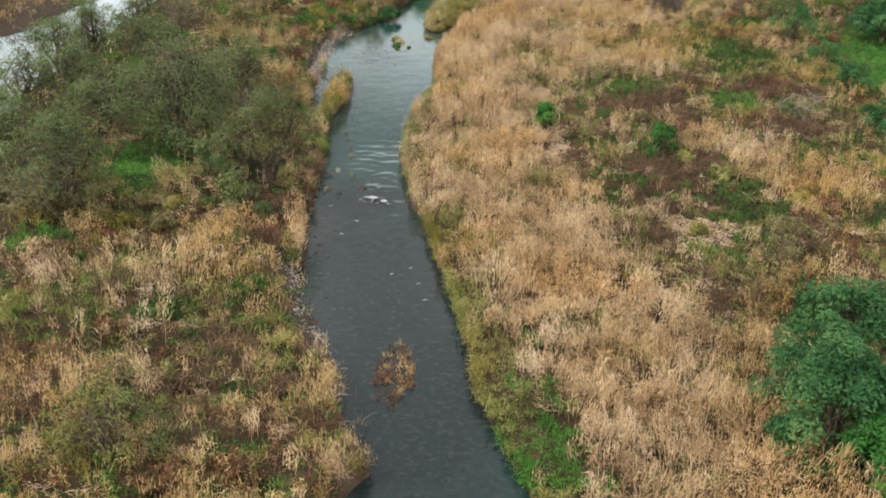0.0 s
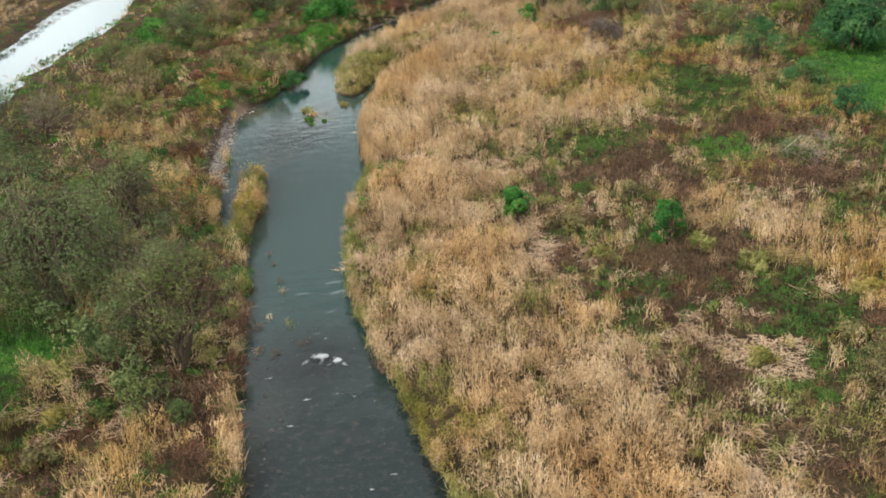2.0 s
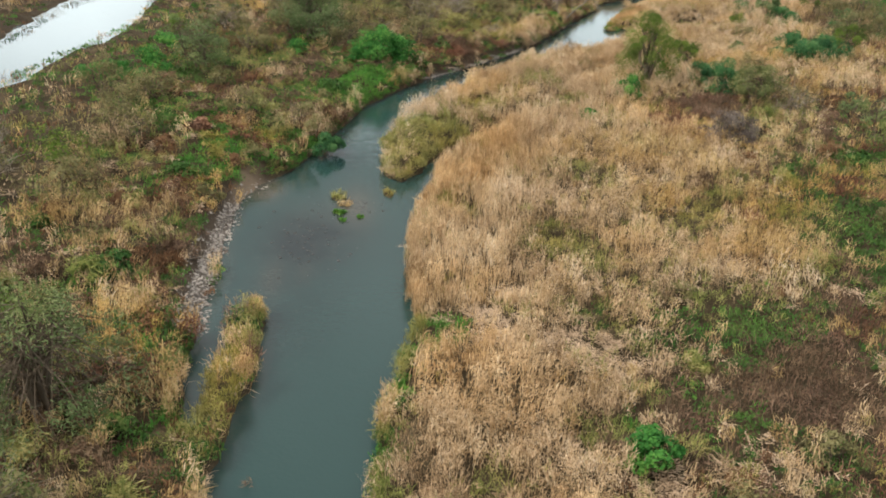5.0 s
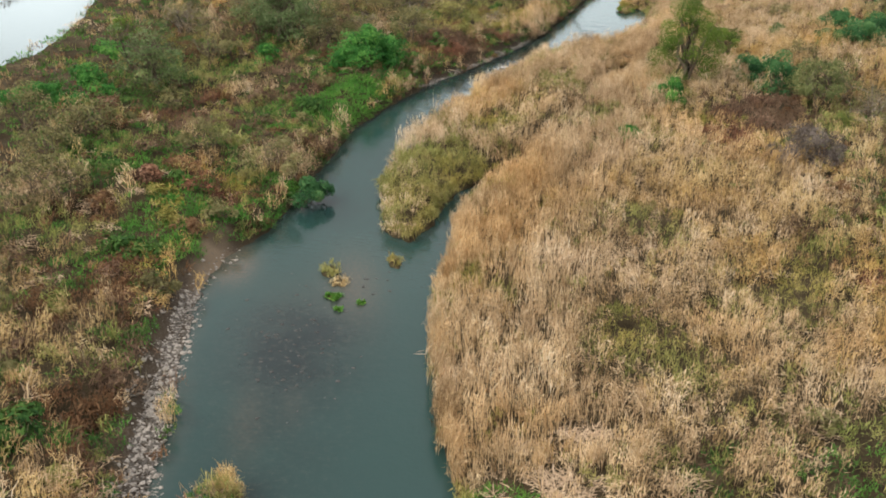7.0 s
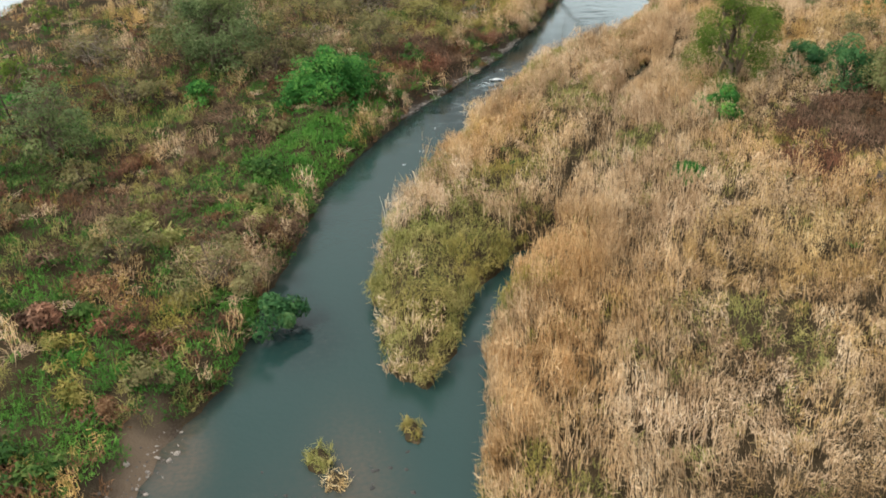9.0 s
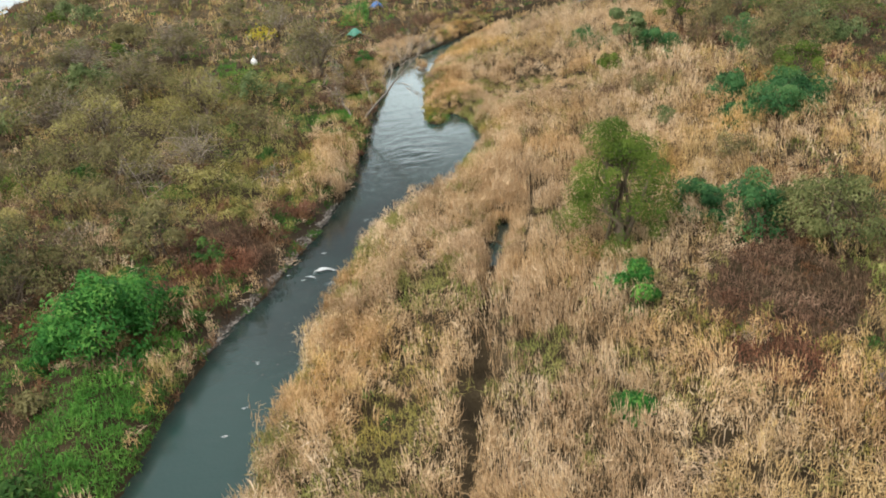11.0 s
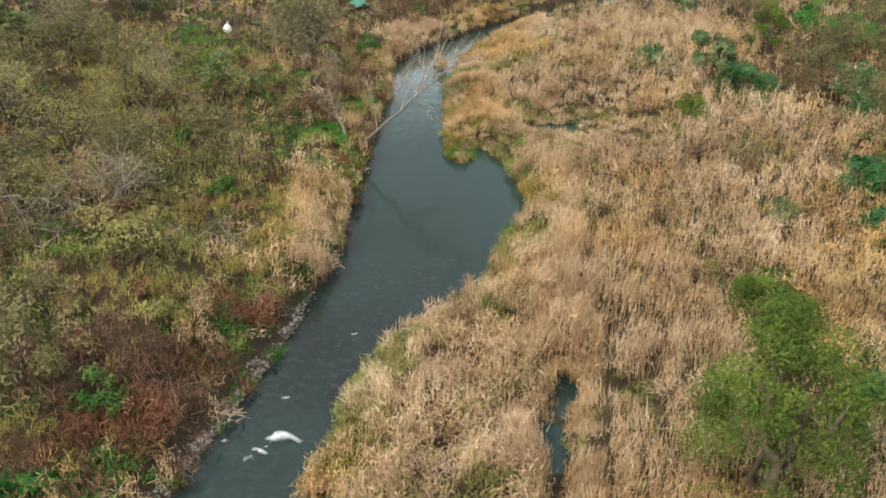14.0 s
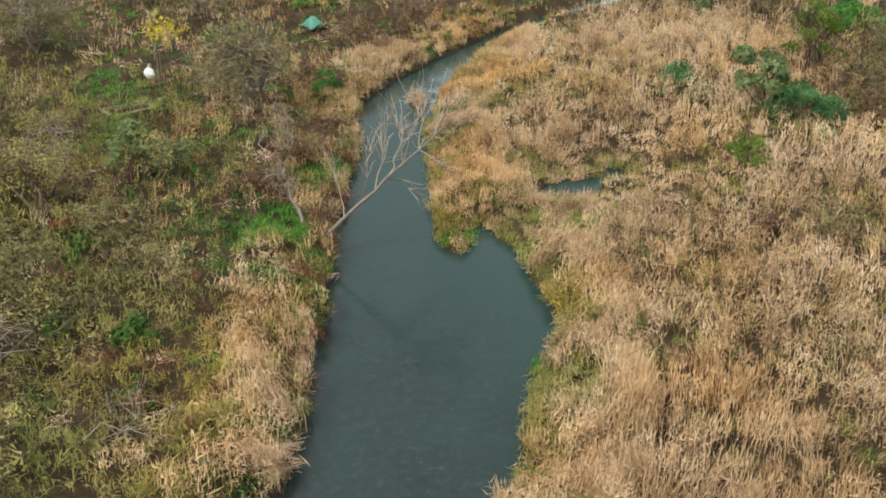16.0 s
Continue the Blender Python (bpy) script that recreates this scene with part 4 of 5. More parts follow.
        s = s + (0.02, -0.2, 0.3, -0.1, 0.0, -0.15, 0.05, -0.05)[i] * marsh
        score.append(s + rng.normal(0, 0.17, len(x)))
    pick = np.argmax(score, 0)
    gap = (patch_noise(x, y, 0.8, 93, 2) < 0.13) & (sc < 2) & (pick != 4) & ~left
    pick = np.where(gap & (curtain < 0.5) & (y < 118), 99, pick)
    # plants stay low round the pools and along the upper right bank
    low = 1 - 0.66 * np.clip(blobs(x, y, [(24.6, 126.0, 3.4, 3.4, 1.6), (19.0, 126.0, 1.3, 2.2, 1.0), (13.6, 105.0, 0.8, 2.0, 1.0), (12.2, 103.2, 0.8, 1.4, 0.8)]), 0, 1) - 0.4 * ~left * (y > 104) * np.exp(-(d / 1.2) ** 2)
    low = low * (1 - 0.62 * np.clip((y - 126) / 4, 0, 1) * np.exp(-(d / 3.6) ** 2))
    low = low * (1 - 0.6 * (x < -10) * (y > 95) * np.exp(-(d / 3.5) ** 2))
    for i, (name, label, mat, _, _, _, _, n, length, width, canopy, spread_r, _, _) in enumerate(SPECIES):
        vs, fs, ts, base = [], [], [], 0
        for scale, k in ((1.0, n), (1.2, int(n * 0.9)), (1.5, int(n * 0.52)), (2.8, n // 3), (4.0, n // 8)):
            k = int(n * 0.85) if i in (4, 7) and 1 < scale < 2 else k
            w = (pick == i) & (sc == scale)
            v, f, tint = blades(rng, x[w], y[w], z[w], k, length, width, canopy, spread_r, sc[w] ** 0.8, i == 6, 0.13 if i < 2 else 0.14, low[w], 1.0 if i < 2 else 0.4, np.clip(curtain[w], 0.25, 0.75) if i < 2 else 0.0)
            vs.append(v), fs.append(f + base), ts.append(tint)
            base += len(v)
        tagged(new(name, mesh_np(name, np.concatenate(vs), np.concatenate(fs), mat, tint=np.concatenate(ts))), label, "vegetation", kind="stuff")


grow()


# ---------------------------------------------------------------- shrubs and trees
def ground_at(x, y):
    d, left = shore(np.array([float(x)]), np.array([float(y)]))
    return float(height(np.array([float(x)]), np.array([float(y)]), d, left)[0])


def unit(v):
    return v / (np.linalg.norm(v, axis=1, keepdims=True) + 1e-9)


def leaves(rng, centres, size, slim, facing):
    """Small leaves at these places, each turned roughly to its facing."""
    m = len(centres)
    a = unit(np.cross(facing, rng.normal(0, 1, (m, 3))))
    b = np.cross(unit(facing), a)
    s = (size * rng.uniform(0.6, 1.4, m))[:, None]
    v = np.stack([centres - a * s + b * s * slim, centres - a * s - b * s * slim, centres + a * s], 1).reshape(-1, 3)
    return v, np.arange(m)[:, None] * 3 + np.arange(3)


def shrub(name, label, category, x, y, r, h, mat, density=1.0, seed=0, leaf=0.085, slim=0.42, stems=7, twig=1.0, dome=0.55, group="", bark=None, ragged=0.3, taper=0.2):
    """A many-stemmed shrub: limbs from one foot, twigs, and leaves on the outsides of rounded sprays."""
    rng = np.random.default_rng(seed + 1000)
    z0 = max(ground_at(x, y), 0.0)
    root = thing(name, x, y, z0, label, category, group)
    bulk = 26 + 22 * r * r * max(h / 3, 0.6)
    clumps = int(9 + (0.2 if density < 2 else 0.32) * bulk)
    u = unit(rng.normal(0, 1, (clumps, 3)))
    u[:, 2] = np.abs(u[:, 2]) * 1.2 - 0.3
    rad = rng.uniform(0.42, 1.0, clumps) ** 0.5 * rng.uniform(1 - ragged, 1 + 0.5 * ragged, clumps)
    ang = np.arctan2(u[:, 1], u[:, 0])
    wob = 1 + ragged * (0.66 * np.sin(ang * 3 + seed) + 0.43 * np.sin(ang * 5 + 2.1 * seed))
    c = np.stack([u[:, 0] * rad * r * wob, u[:, 1] * rad * r * wob, h * (1 - dome) + u[:, 2] * rad * h * dome * 0.95], -1)
    c[:, 2] = np.clip(c[:, 2], 0.12 * h, h)
    c[:, :2] *= 1 - taper * np.clip((c[:, 2:] / h - 0.4) / 0.6, 0, 1)
    foot = rng.normal(0, 0.08 * r, (stems, 3)) * (1, 1, 0)
    tips = (0.9 if density else 1.0) * c[np.argsort(-c[:, 2] - 0.5 * np.hypot(c[:, 0], c[:, 1]))[: stems * 2: 2]]
    main = []
    for i in range(len(tips)):
        rad0 = (0.022 if density else 0.009) * h * rng.uniform(0.6, 1.2)
        main.append((limb(foot[i % stems] - (0, 0, 0.1), tips[i], rng, 0.15 if density else 0.3), rad0, rad0 * 0.25))
        v, f, t = tubes(main[-1:], 5)
        part("limb", smooth(mesh_np("limb", v, f, bark or M_BARK, tint=t)), root)
    fine = []
    for i in range(int((bulk if not density else 0.7 * bulk) * twig * 0.8)):
        p = main[rng.integers(len(main))][0]
        a = p[rng.integers(1, len(p))]
        fine.append((limb(a, c[i % clumps] + rng.normal(0, 0.16 * r, 3), rng, 0.12 if density else 0.3, 3 if density else 5), 0.008 + 0.0025 * h if density else 0.013, 0.005))
        if twig > 1.2 or not density:
            q = fine[-1][0]
            for _ in range(2):
                fine.append((limb(q[1], q[2] + rng.normal(0, 0.22 * r, 3) + (0, 0, 0.08 * h), rng, 0.12, 3), 0.008, 0.003))
    v, f, t = tubes(fine, 3)
    tagged(part("twigwork", mesh_np("twigwork", v, f, (bark or M_BARK) if density > 0.3 else M_TWIG, tint=t), root), kind="stuff")
    if density > 0:
        leaf *= 1.25
        total = int(bulk * max(4, int(27 * density)))
        share = rng.exponential(1.0, clumps) + (0.35 if density < 2 else 1.2)
        pick = rng.choice(clumps, total, p=share / share.sum())
        ball = (0.19 * r + 0.12) * (0.65 + 0.7 * rng.uniform(0, 1, clumps))
        way = rng.normal(0, 1, (total, 3))
        way[:, 2] += 0.45
        way = unit(way)
        depth = 1.08 - 0.5 * rng.uniform(0, 1, total) ** 2.2
        cc = c[pick] + way * (ball[pick] * depth)[:, None] * (1, 1, 0.8)
        cc[:, 2] = np.maximum(cc[:, 2], 0.03)
        out = unit(c - (0, 0, 0.4 * h))[pick]
        facing = way + 0.45 * out + (0, 0, 0.35) + rng.normal(0, 0.5, (total, 3))
        v, f = leaves(rng, cc, leaf, slim, facing)
        tint = np.repeat(rng.uniform(0.0, 1.0, clumps)[pick] * 0.55 + rng.uniform(0, 1, total) * 0.45, 3)
        part("crown", mesh_np("crown", v, f, mat, tint=tint), root)
    return root


WILLOWS = [(-13.4, 50.0, 3.8, 6.0), (-16.2, 41.3, 3.0, 4.6), (-11.6, 57.6, 2.9, 5.0), (-17.5, 52.5, 3.0, 4.6), (-20, 47, 2.6, 4.0), (-8.7, 23.4, 1.8, 2.6),
           (15.9, 101.5, 2.1, 5.9), (-14, 99.8, 2.4, 4.4), (-7.3, 110.6, 2.9, 4.6), (-21.5, 58, 2.2, 4.2), (-23.2, 66.5, 2.2, 4.2), (-20, 66, 2.4, 4.0), (-22.5, 75, 2.2, 3.6), (-23.5, 62.0, 2.0, 4.6), (-22.8, 55, 2.2, 4.8), (-23, 49, 2.2, 4.5), (-24.4, 71, 1.8, 3.6), (-21.5, 42.0, 2.4, 4.4)]
OLIVES = [(-9.6, 46.5, 1.6, 3.2), (13.9, 38.0, 1.5, 2.5), (-6.9, 87.0, 1.5, 2.2), (-5.2, 108.6, 2.0, 2.4), (25.8, 79.2, 1.7, 2.5), (-12.5, 96.2, 0.9, 1.5),
          (22.8, 98.9, 1.9, 2.7), (22.3, 97.0, 1.8, 3.3), (25.2, 107.2, 0.9, 1.0), (0.5, 122, 2.2, 2.4), (8.2, 128.0, 1.8, 2.2), (-1, 117.5, 1.8, 2.0), (39.2, 122.6, 1.8, 2.0), (41.6, 121.6, 1.5, 1.8), (41.4, 131.4, 1.4, 2.0), (-9.8, 89.4, 1.5, 1.7)]
GREENS = [(11.2, 25.2, 2.2, 3.9), (14.0, 31.8, 2.0, 2.6), (5.5, 55.2, 0.8, 1.8), (11.1, 51.3, 0.8, 2.2), (26.1, 71.8, 1.0, 1.6), (25.2, 64.3, 1.1, 1.6), (24.4, 56.2, 1.2, 1.7),
          (-2.4, 103.6, 2.2, 3.3), (-8.2, 105, 0.9, 1.2), (-17, 97.4, 1.7, 2.0), (-19.4, 97.4, 1.7, 1.6), (-17.5, 106.3, 1.3, 1.5), (13.8, 97.3, 1.1, 1.8), (10.2, 91.4, 0.6, 0.9)]
OLIVES_FAR = [(-14.6, 40.2, 1.5, 2.0), (-4.4, 112.6, 1.8, 2.8), (39.5, 128, 1.8, 2.0), (45, 133, 1.9, 2.2), (51.4, 135.8, 2.2, 2.4), (47, 124, 1.8, 2.0), (-11.5, 106, 2.0, 2.6), (-9, 112.5, 2.2, 3.0), (-2.5, 111.5, 1.6, 2.0), (0.2, 114.2, 1.6, 1.8), (5, 125, 2.0, 2.3), (1, 137, 2.2, 3.0), (5.4, 139, 2.0, 2.8), (-3.4, 124.5, 2.2, 2.4),
              (-16.5, 88, 1.6, 2.0), (-18.5, 92.5, 1.8, 2.4), (36.5, 119, 1.6, 1.6), (44, 126, 2.0, 2.4), (28.6, 119.5, 0.9, 1.1)]
GREENS_DARK = [(11.9, 23.4, 1.6, 2.4), (12.9, 26.2, 1.5, 2.6), (12.6, 29.3, 1.3, 2.2), (29.5, 112.4, 1.1, 1.3), (32.3, 116.9, 0.9, 1.4)]
GREENS_FAR = [(32.9, 112.8, 2.2, 1.2), (31.0, 115.2, 1.1, 1.5), (20.1, 102.7, 1.1, 2.1), (21.0, 100.4, 1.4, 2.6), (31.4, 111.4, 1.6, 1.5), (-1.0, 106.0, 1.7, 2.4), (19.1, 140.2, 0.7, 1.0),
              (49.0, 140.2, 1.3, 1.5), (33.6, 134, 1.3, 0.9), (35.0, 128.4, 1.7, 1.2), (26.4, 114.3, 0.6, 0.9), (20.2, 101.8, 1.0, 1.5), (-5.2, 85.3, 1.0, 1.1), (10.6, 27.6, 1.0, 2.8)]
BIG_DARK = [(33.0, 80.0, 2.9, 3.8), (38, 92, 3.2, 3.6), (36.6, 74, 2, 2.6), (34.5, 130.2, 1.2, 3.9)]
YELLOWISH = [(20.3, 107.5, 1.3, 2.7), (40.5, 133.6, 1.5, 3.8), (30.0, 125.2, 0.9, 1.7), (36.2, 115.9, 1.7, 2.6), (-8.0, 141.5, 2.7, 5.0), (9.5, 136, 1.6, 2.0)]
BROWN = [(-16.8, 39.6, 1.8, 2.4), (-10.9, 50.6, 1.8, 3.2), (15.0, 138.6, 2.6, 4.5), (3.9, 142, 2.3, 3.6), (1.0, 153, 2.6, 3.4), (-2, 135, 2.4, 3.2), (-6, 126, 2.4, 2.8), (8, 152, 2.5, 3.2), (17, 155, 2.2, 3.0), (-10, 119, 2.2, 2.8), (-14, 113, 2.0, 2.6)]

def grown(rows):
    """The shrubs of the far side stand somewhat taller."""
    return [(x, y, r * 1.15, h * 1.25 + 0.3) if x > 24 else (x, y, r, h) for x, y, r, h in rows]


for i, (x, y, r, h) in enumerate(WILLOWS):
    shrub("willow_shrub", "grey-green willow shrub with thin slender leaves" if i != 6 else "yellowish-green bushy willow standing among tall reeds", "shrub", x, y, r, h, M_YELLEAF if i == 6 else M_FADED if i == 5 else M_WILLOW, 1.4 if i == 8 else 3.4 if i == 6 else 1.1 if i < 3 else 0.75, 10 + i, 0.042 if i == 6 else 0.05 if i < 3 else 0.062, 0.36, 9, 0.4 if i == 6 else 1.1, 0.7 if i == 6 else 0.74, group="willow shrubs", ragged=0.12 if i == 6 else 0.3, taper=0.06 if i == 6 else 0.2)
shrub("willow_tree", "slender half-bare willow tree leaning over the shallows", "tree", -7.9, 44.3, 2.3, 5.0, M_WILLOW, 1.1, 905, 0.045, 0.36, 4, 1.3, 0.42)
for i, (x, y, r, h) in enumerate(grown(OLIVES + OLIVES_FAR)):
    shrub("autumn_shrub", "thin brownish-olive shrub losing its leaves", "shrub", x, y, r, h, M_DARKLEAF if i == 4 else M_FADED if i in (6, 7) else M_OLIVE, 1.2 if i in (4, 6, 7) else 0.72, 240 + i, 0.053, 0.45, 9, 0.9, group="autumn shrubs")
for i, (x, y, r, h) in enumerate(grown(GREENS + GREENS_FAR) + GREENS_DARK):
    dark = i > 28 or i in (0, 1, 4, 5, 6, 14, 15, 16, 17, 18, 22, 23, 25, 26, 27)
    mat = M_WILLOW if i == 24 else M_DARKLEAF if dark else M_LEAF
    label = "dense dark green leafy shrub" if dark else "dense bright green leafy shrub"
    shrub("green_shrub", label, "shrub", x, y, r, h, mat, 2.8 if i < 2 or i > 27 or i == 7 else 1.9, 70 + i, 0.055 if i < 2 else 0.058, 0.52, 6, 0.5, 0.76, group="green shrubs", ragged=0.2)
for i, (x, y, r, h) in enumerate(BIG_DARK):
    shrub("dark_shrub", "large dark green bushy shrub", "shrub", x, y, r, h, M_WILLOW if i == 3 else M_DARKLEAF, 1.5, 110 + i, 0.08 if i == 3 else 0.092, 0.5, 7, 0.6, 0.6, group="dark shrubs")
for i, (x, y, r, h) in enumerate([(6.0, 131.5, 2.6, 3.6), (3.0, 127.5, 2.3, 3.0), (5.4, 122.8, 2.1, 2.4), (8.6, 125.6, 1.8, 2.0), (3.6, 118.2, 1.9, 2.0), (0.2, 132.0, 2.4, 3.4), (9.8, 132.4, 1.7, 2.4), (0.6, 124.6, 2.2, 2.6), (-1.6, 128.6, 2.3, 2.9), (1.6, 121.4, 1.8, 2.0), (-3.0, 119.4, 2.0, 2.4)]):
    shrub("thicket_shrub", "yellowish-olive half-bare shrub with many thin twigs", "shrub", x, y, r, h, (M_THICKET, M_THICKET, M_THICKET, M_OLIVE)[i % 4], 0.62, 330 + i, 0.042, 0.42, 7, 0.9, 0.6, group="thicket shrubs", bark=M_BARK, ragged=0.5)
for i, (x, y, r, h) in enumerate([(15.4, 132.6, 1.3, 1.5), (17.0, 135.8, 1.2, 1.4), (13.4, 130.4, 1.1, 1.2), (19.0, 140.6, 1.3, 1.6), (23.0, 146.2, 1.4, 1.8), (27.0, 149.4, 1.4, 1.6), (33.0, 153.2, 1.7, 2.0), (38.2, 127.4, 1.5, 1.8), (49.6, 125.5, 1.8, 1.4), (27.4, 121.0, 1.0, 0.9)]):
    shrub("bank_brush", "reddish-brown bare brush among withered reeds", "shrub", x, y, r, h, M_BRAMBLE, 0.5, 360 + i, 0.06, 0.3, 7, 1.4, 0.6, group="bank brush", bark=M_BRAMBLE, ragged=0.5)
for i, (x, y, r, h) in enumerate([(40.4, 125.9, 1.5, 2.3), (42.2, 122.6, 2.6, 2.7), (44.4, 121.0, 1.2, 2.0), (48.4, 136.0, 1.8, 2.4), (38.2, 123.6, 0.9, 1.9), (50.5, 128.5, 2.2, 2.6), (-8.4, 114.6, 2.3, 3.8), (-11.0, 128.0, 2.6, 4.2), (-9.2, 121.5, 2.0, 3.2), (-8.9, 41.4, 1.4, 2.1), (-10.6, 44.6, 1.5, 2.2)]):
    shrub("willow_shrub", "grey-green willow shrub with thin slender leaves", "shrub", x, y, r, h, (M_DARKLEAF, M_WILLOW, M_WILLOW, M_LEAF)[i % 4] if i < 6 else M_WILLOW, 1.0, 390 + i, 0.065, 0.4, 7, 0.6, 0.7, group="willow shrubs")
for i, (x, y, r, h) in enumerate(YELLOWISH):
    shrub("yellow_willow", "yellowish-green willow shrub with sparse leaves", "shrub", x, y, r, h, M_YELLEAF, 1.3 if i < 4 else 0.6, 130 + i, 0.06, 0.38, 8, 1.3, group="yellowing willows")
for i, (x, y, r, h) in enumerate(BROWN):
    shrub("brown_tree", "nearly bare brown shrub tree with fine twigs", "tree", x, y, r, h, M_OLIVE, 0.28, 150 + i, 0.08, 0.45, 8, 1.4, group="bare shrub trees")

# brush covering the far ground, kept off the water and off the garden plot
def brush():
    rng = np.random.default_rng(77)
    placed = [(x, y) for x, y, _, _ in WILLOWS + OLIVES + OLIVES_FAR + GREENS + GREENS_FAR + GREENS_DARK + BIG_DARK + YELLOWISH + BROWN]
    kinds = (("autumn_shrub", "thin brownish-olive shrub losing its leaves", M_OLIVE, 0.4, 0.8, "autumn shrubs"), ("willow_shrub", "grey-green willow shrub with thin slender leaves", M_WILLOW, 0.5, 0.6, "willow shrubs"),
             ("yellow_willow", "yellowish-green willow shrub with sparse leaves", M_YELLEAF, 0.42, 0.7, "yellowing willows"), ("brown_tree", "nearly bare brown shrub tree with fine twigs", M_OLIVE, 0.2, 1.3, "bare shrub trees"))
    for x0, x1, y0, y1, count in ((-20, 10, 108, 165, 26), (40, 64, 116, 152, 18), (23, 40, 58, 100, 8), (-22, -14, 60, 105, 8), (-6, 30, 152, 200, 14), (45, 80, 130, 190, 12)):
        for _ in range(count * 5):
            x, y = rng.uniform(x0, x1), rng.uniform(y0, y1)
            d = shore(np.array([x]), np.array([y]))[0]
            garden = (24 < x < 41 and 58 < y < 86) or np.hypot(x - 12, y - 142.5) < 4.5 or np.hypot(x - 24.5, y - 158) < 8
            if d[0] < 3.2 or garden or min(np.hypot(x - a, y - b) for a, b in placed) < 2.9:
                continue
            placed.append((x, y))
            name, label, mat, dens, tw, group = kinds[rng.integers(4)]
            mat = M_THICKET if mat is M_OLIVE and x < 12 and 116 < y < 138 else mat
            r = rng.uniform(1.0, 2.1)
            shrub(name, label, "shrub", x, y, r, r * rng.uniform(1.15, 1.7), mat, dens * (1.35 if y < 132 else 1.0), rng.integers(10 ** 6), 0.07 if y < 132 else 0.12, 0.38, 6, tw, group=group)
            count -= 1
            if count == 0:
                break


brush()

def low_bushes():
    rng = np.random.default_rng(88)
    kinds = (("rust_bush", "low rust-brown bramble mound", M_RUST, 0.06, 0.4), ("brown_bush", "low brown leafless bramble mound", M_BRAMBLE, 0.08, 0.2), ("herb_bush", "low dark green nettle mound", M_HERB, 0.07, 0.55),
             ("olive_bush", "low olive-brown fading bush", M_OLIVE, 0.06, 0.45), ("sedge_bush", "low arching straw-coloured tussock", M_SEDGE, 0.13, 0.13))
    placed = [(-8.7, 23.4), (-7.6, 44.0)]
    for x0, x1, y0, y1, count in ((-16, -2, 22, 60, 46), (-16, -5, 60, 100, 56), (-6, 12, 100, 132, 40), (7, 22, 36, 68, 22), (10, 30, 70, 100, 22)):
        for _ in range(count * 5):
            x, y = rng.uniform(x0, x1), rng.uniform(y0, y1)
            d, left = shore(np.array([x]), np.array([y]))
            if d[0] < 0.7 or gravel(x, y) > 0.1 or (not left[0] and x0 < 6) or np.hypot(x + 14.3, y - 46) < 3 or min(np.hypot(x - a, y - b) for a, b in placed) < 1.2:
                continue
            placed.append((x, y))
            name, label, mat, leaf, slim = kinds[rng.integers(5)]
            r = rng.uniform(0.4, 0.95)
            shrub(name, label, "bush", x, y, r, r * rng.uniform(0.8, 1.3), mat, 0.55, rng.integers(10 ** 6), leaf, slim, 4, 0.35, 0.65, group="low bushes")
            count -= 1
            if count == 0:
                break


low_bushes()

# leafless grey brushwood
for i, (x, y, r, h) in enumerate([(20.6, 58.4, 2.1, 2.2), (4.0, 120.8, 2.3, 3.0), (-25.3, 63.5, 1.8, 4.0), (7.2, 118.5, 1.4, 1.5), (14.0, 129.6, 1.3, 1.8), (-2.5, 113.5, 1.6, 1.6), (6.9, 133.6, 1.8, 3.2), (1.2, 119.2, 1.9, 2.8), (14.6, 132.6, 1.2, 2.4)]):
    shrub("bare_shrub", "leafless grey brushwood with tangled branches", "shrub", x, y, r, h, None, 0, 170 + i, stems=9, twig=0.45, bark=M_TWIG, group="bare shrubs")
shrub("dome_bush", "rounded grey-brown dead vine mound", "shrub", 17.7, 87.8, 1.6, 2.4, M_VINE, 2.8, 190, 0.07, 0.2, 8, 1.4, 0.82, bark=M_VINE, ragged=0.08)
shrub("dark_clump", "small dark brown dead clump", "shrub", -11.7, 85.0, 0.6, 0.9, M_BRAMBLE, 1.6, 191, 0.09, 0.3, 5, 1.5)


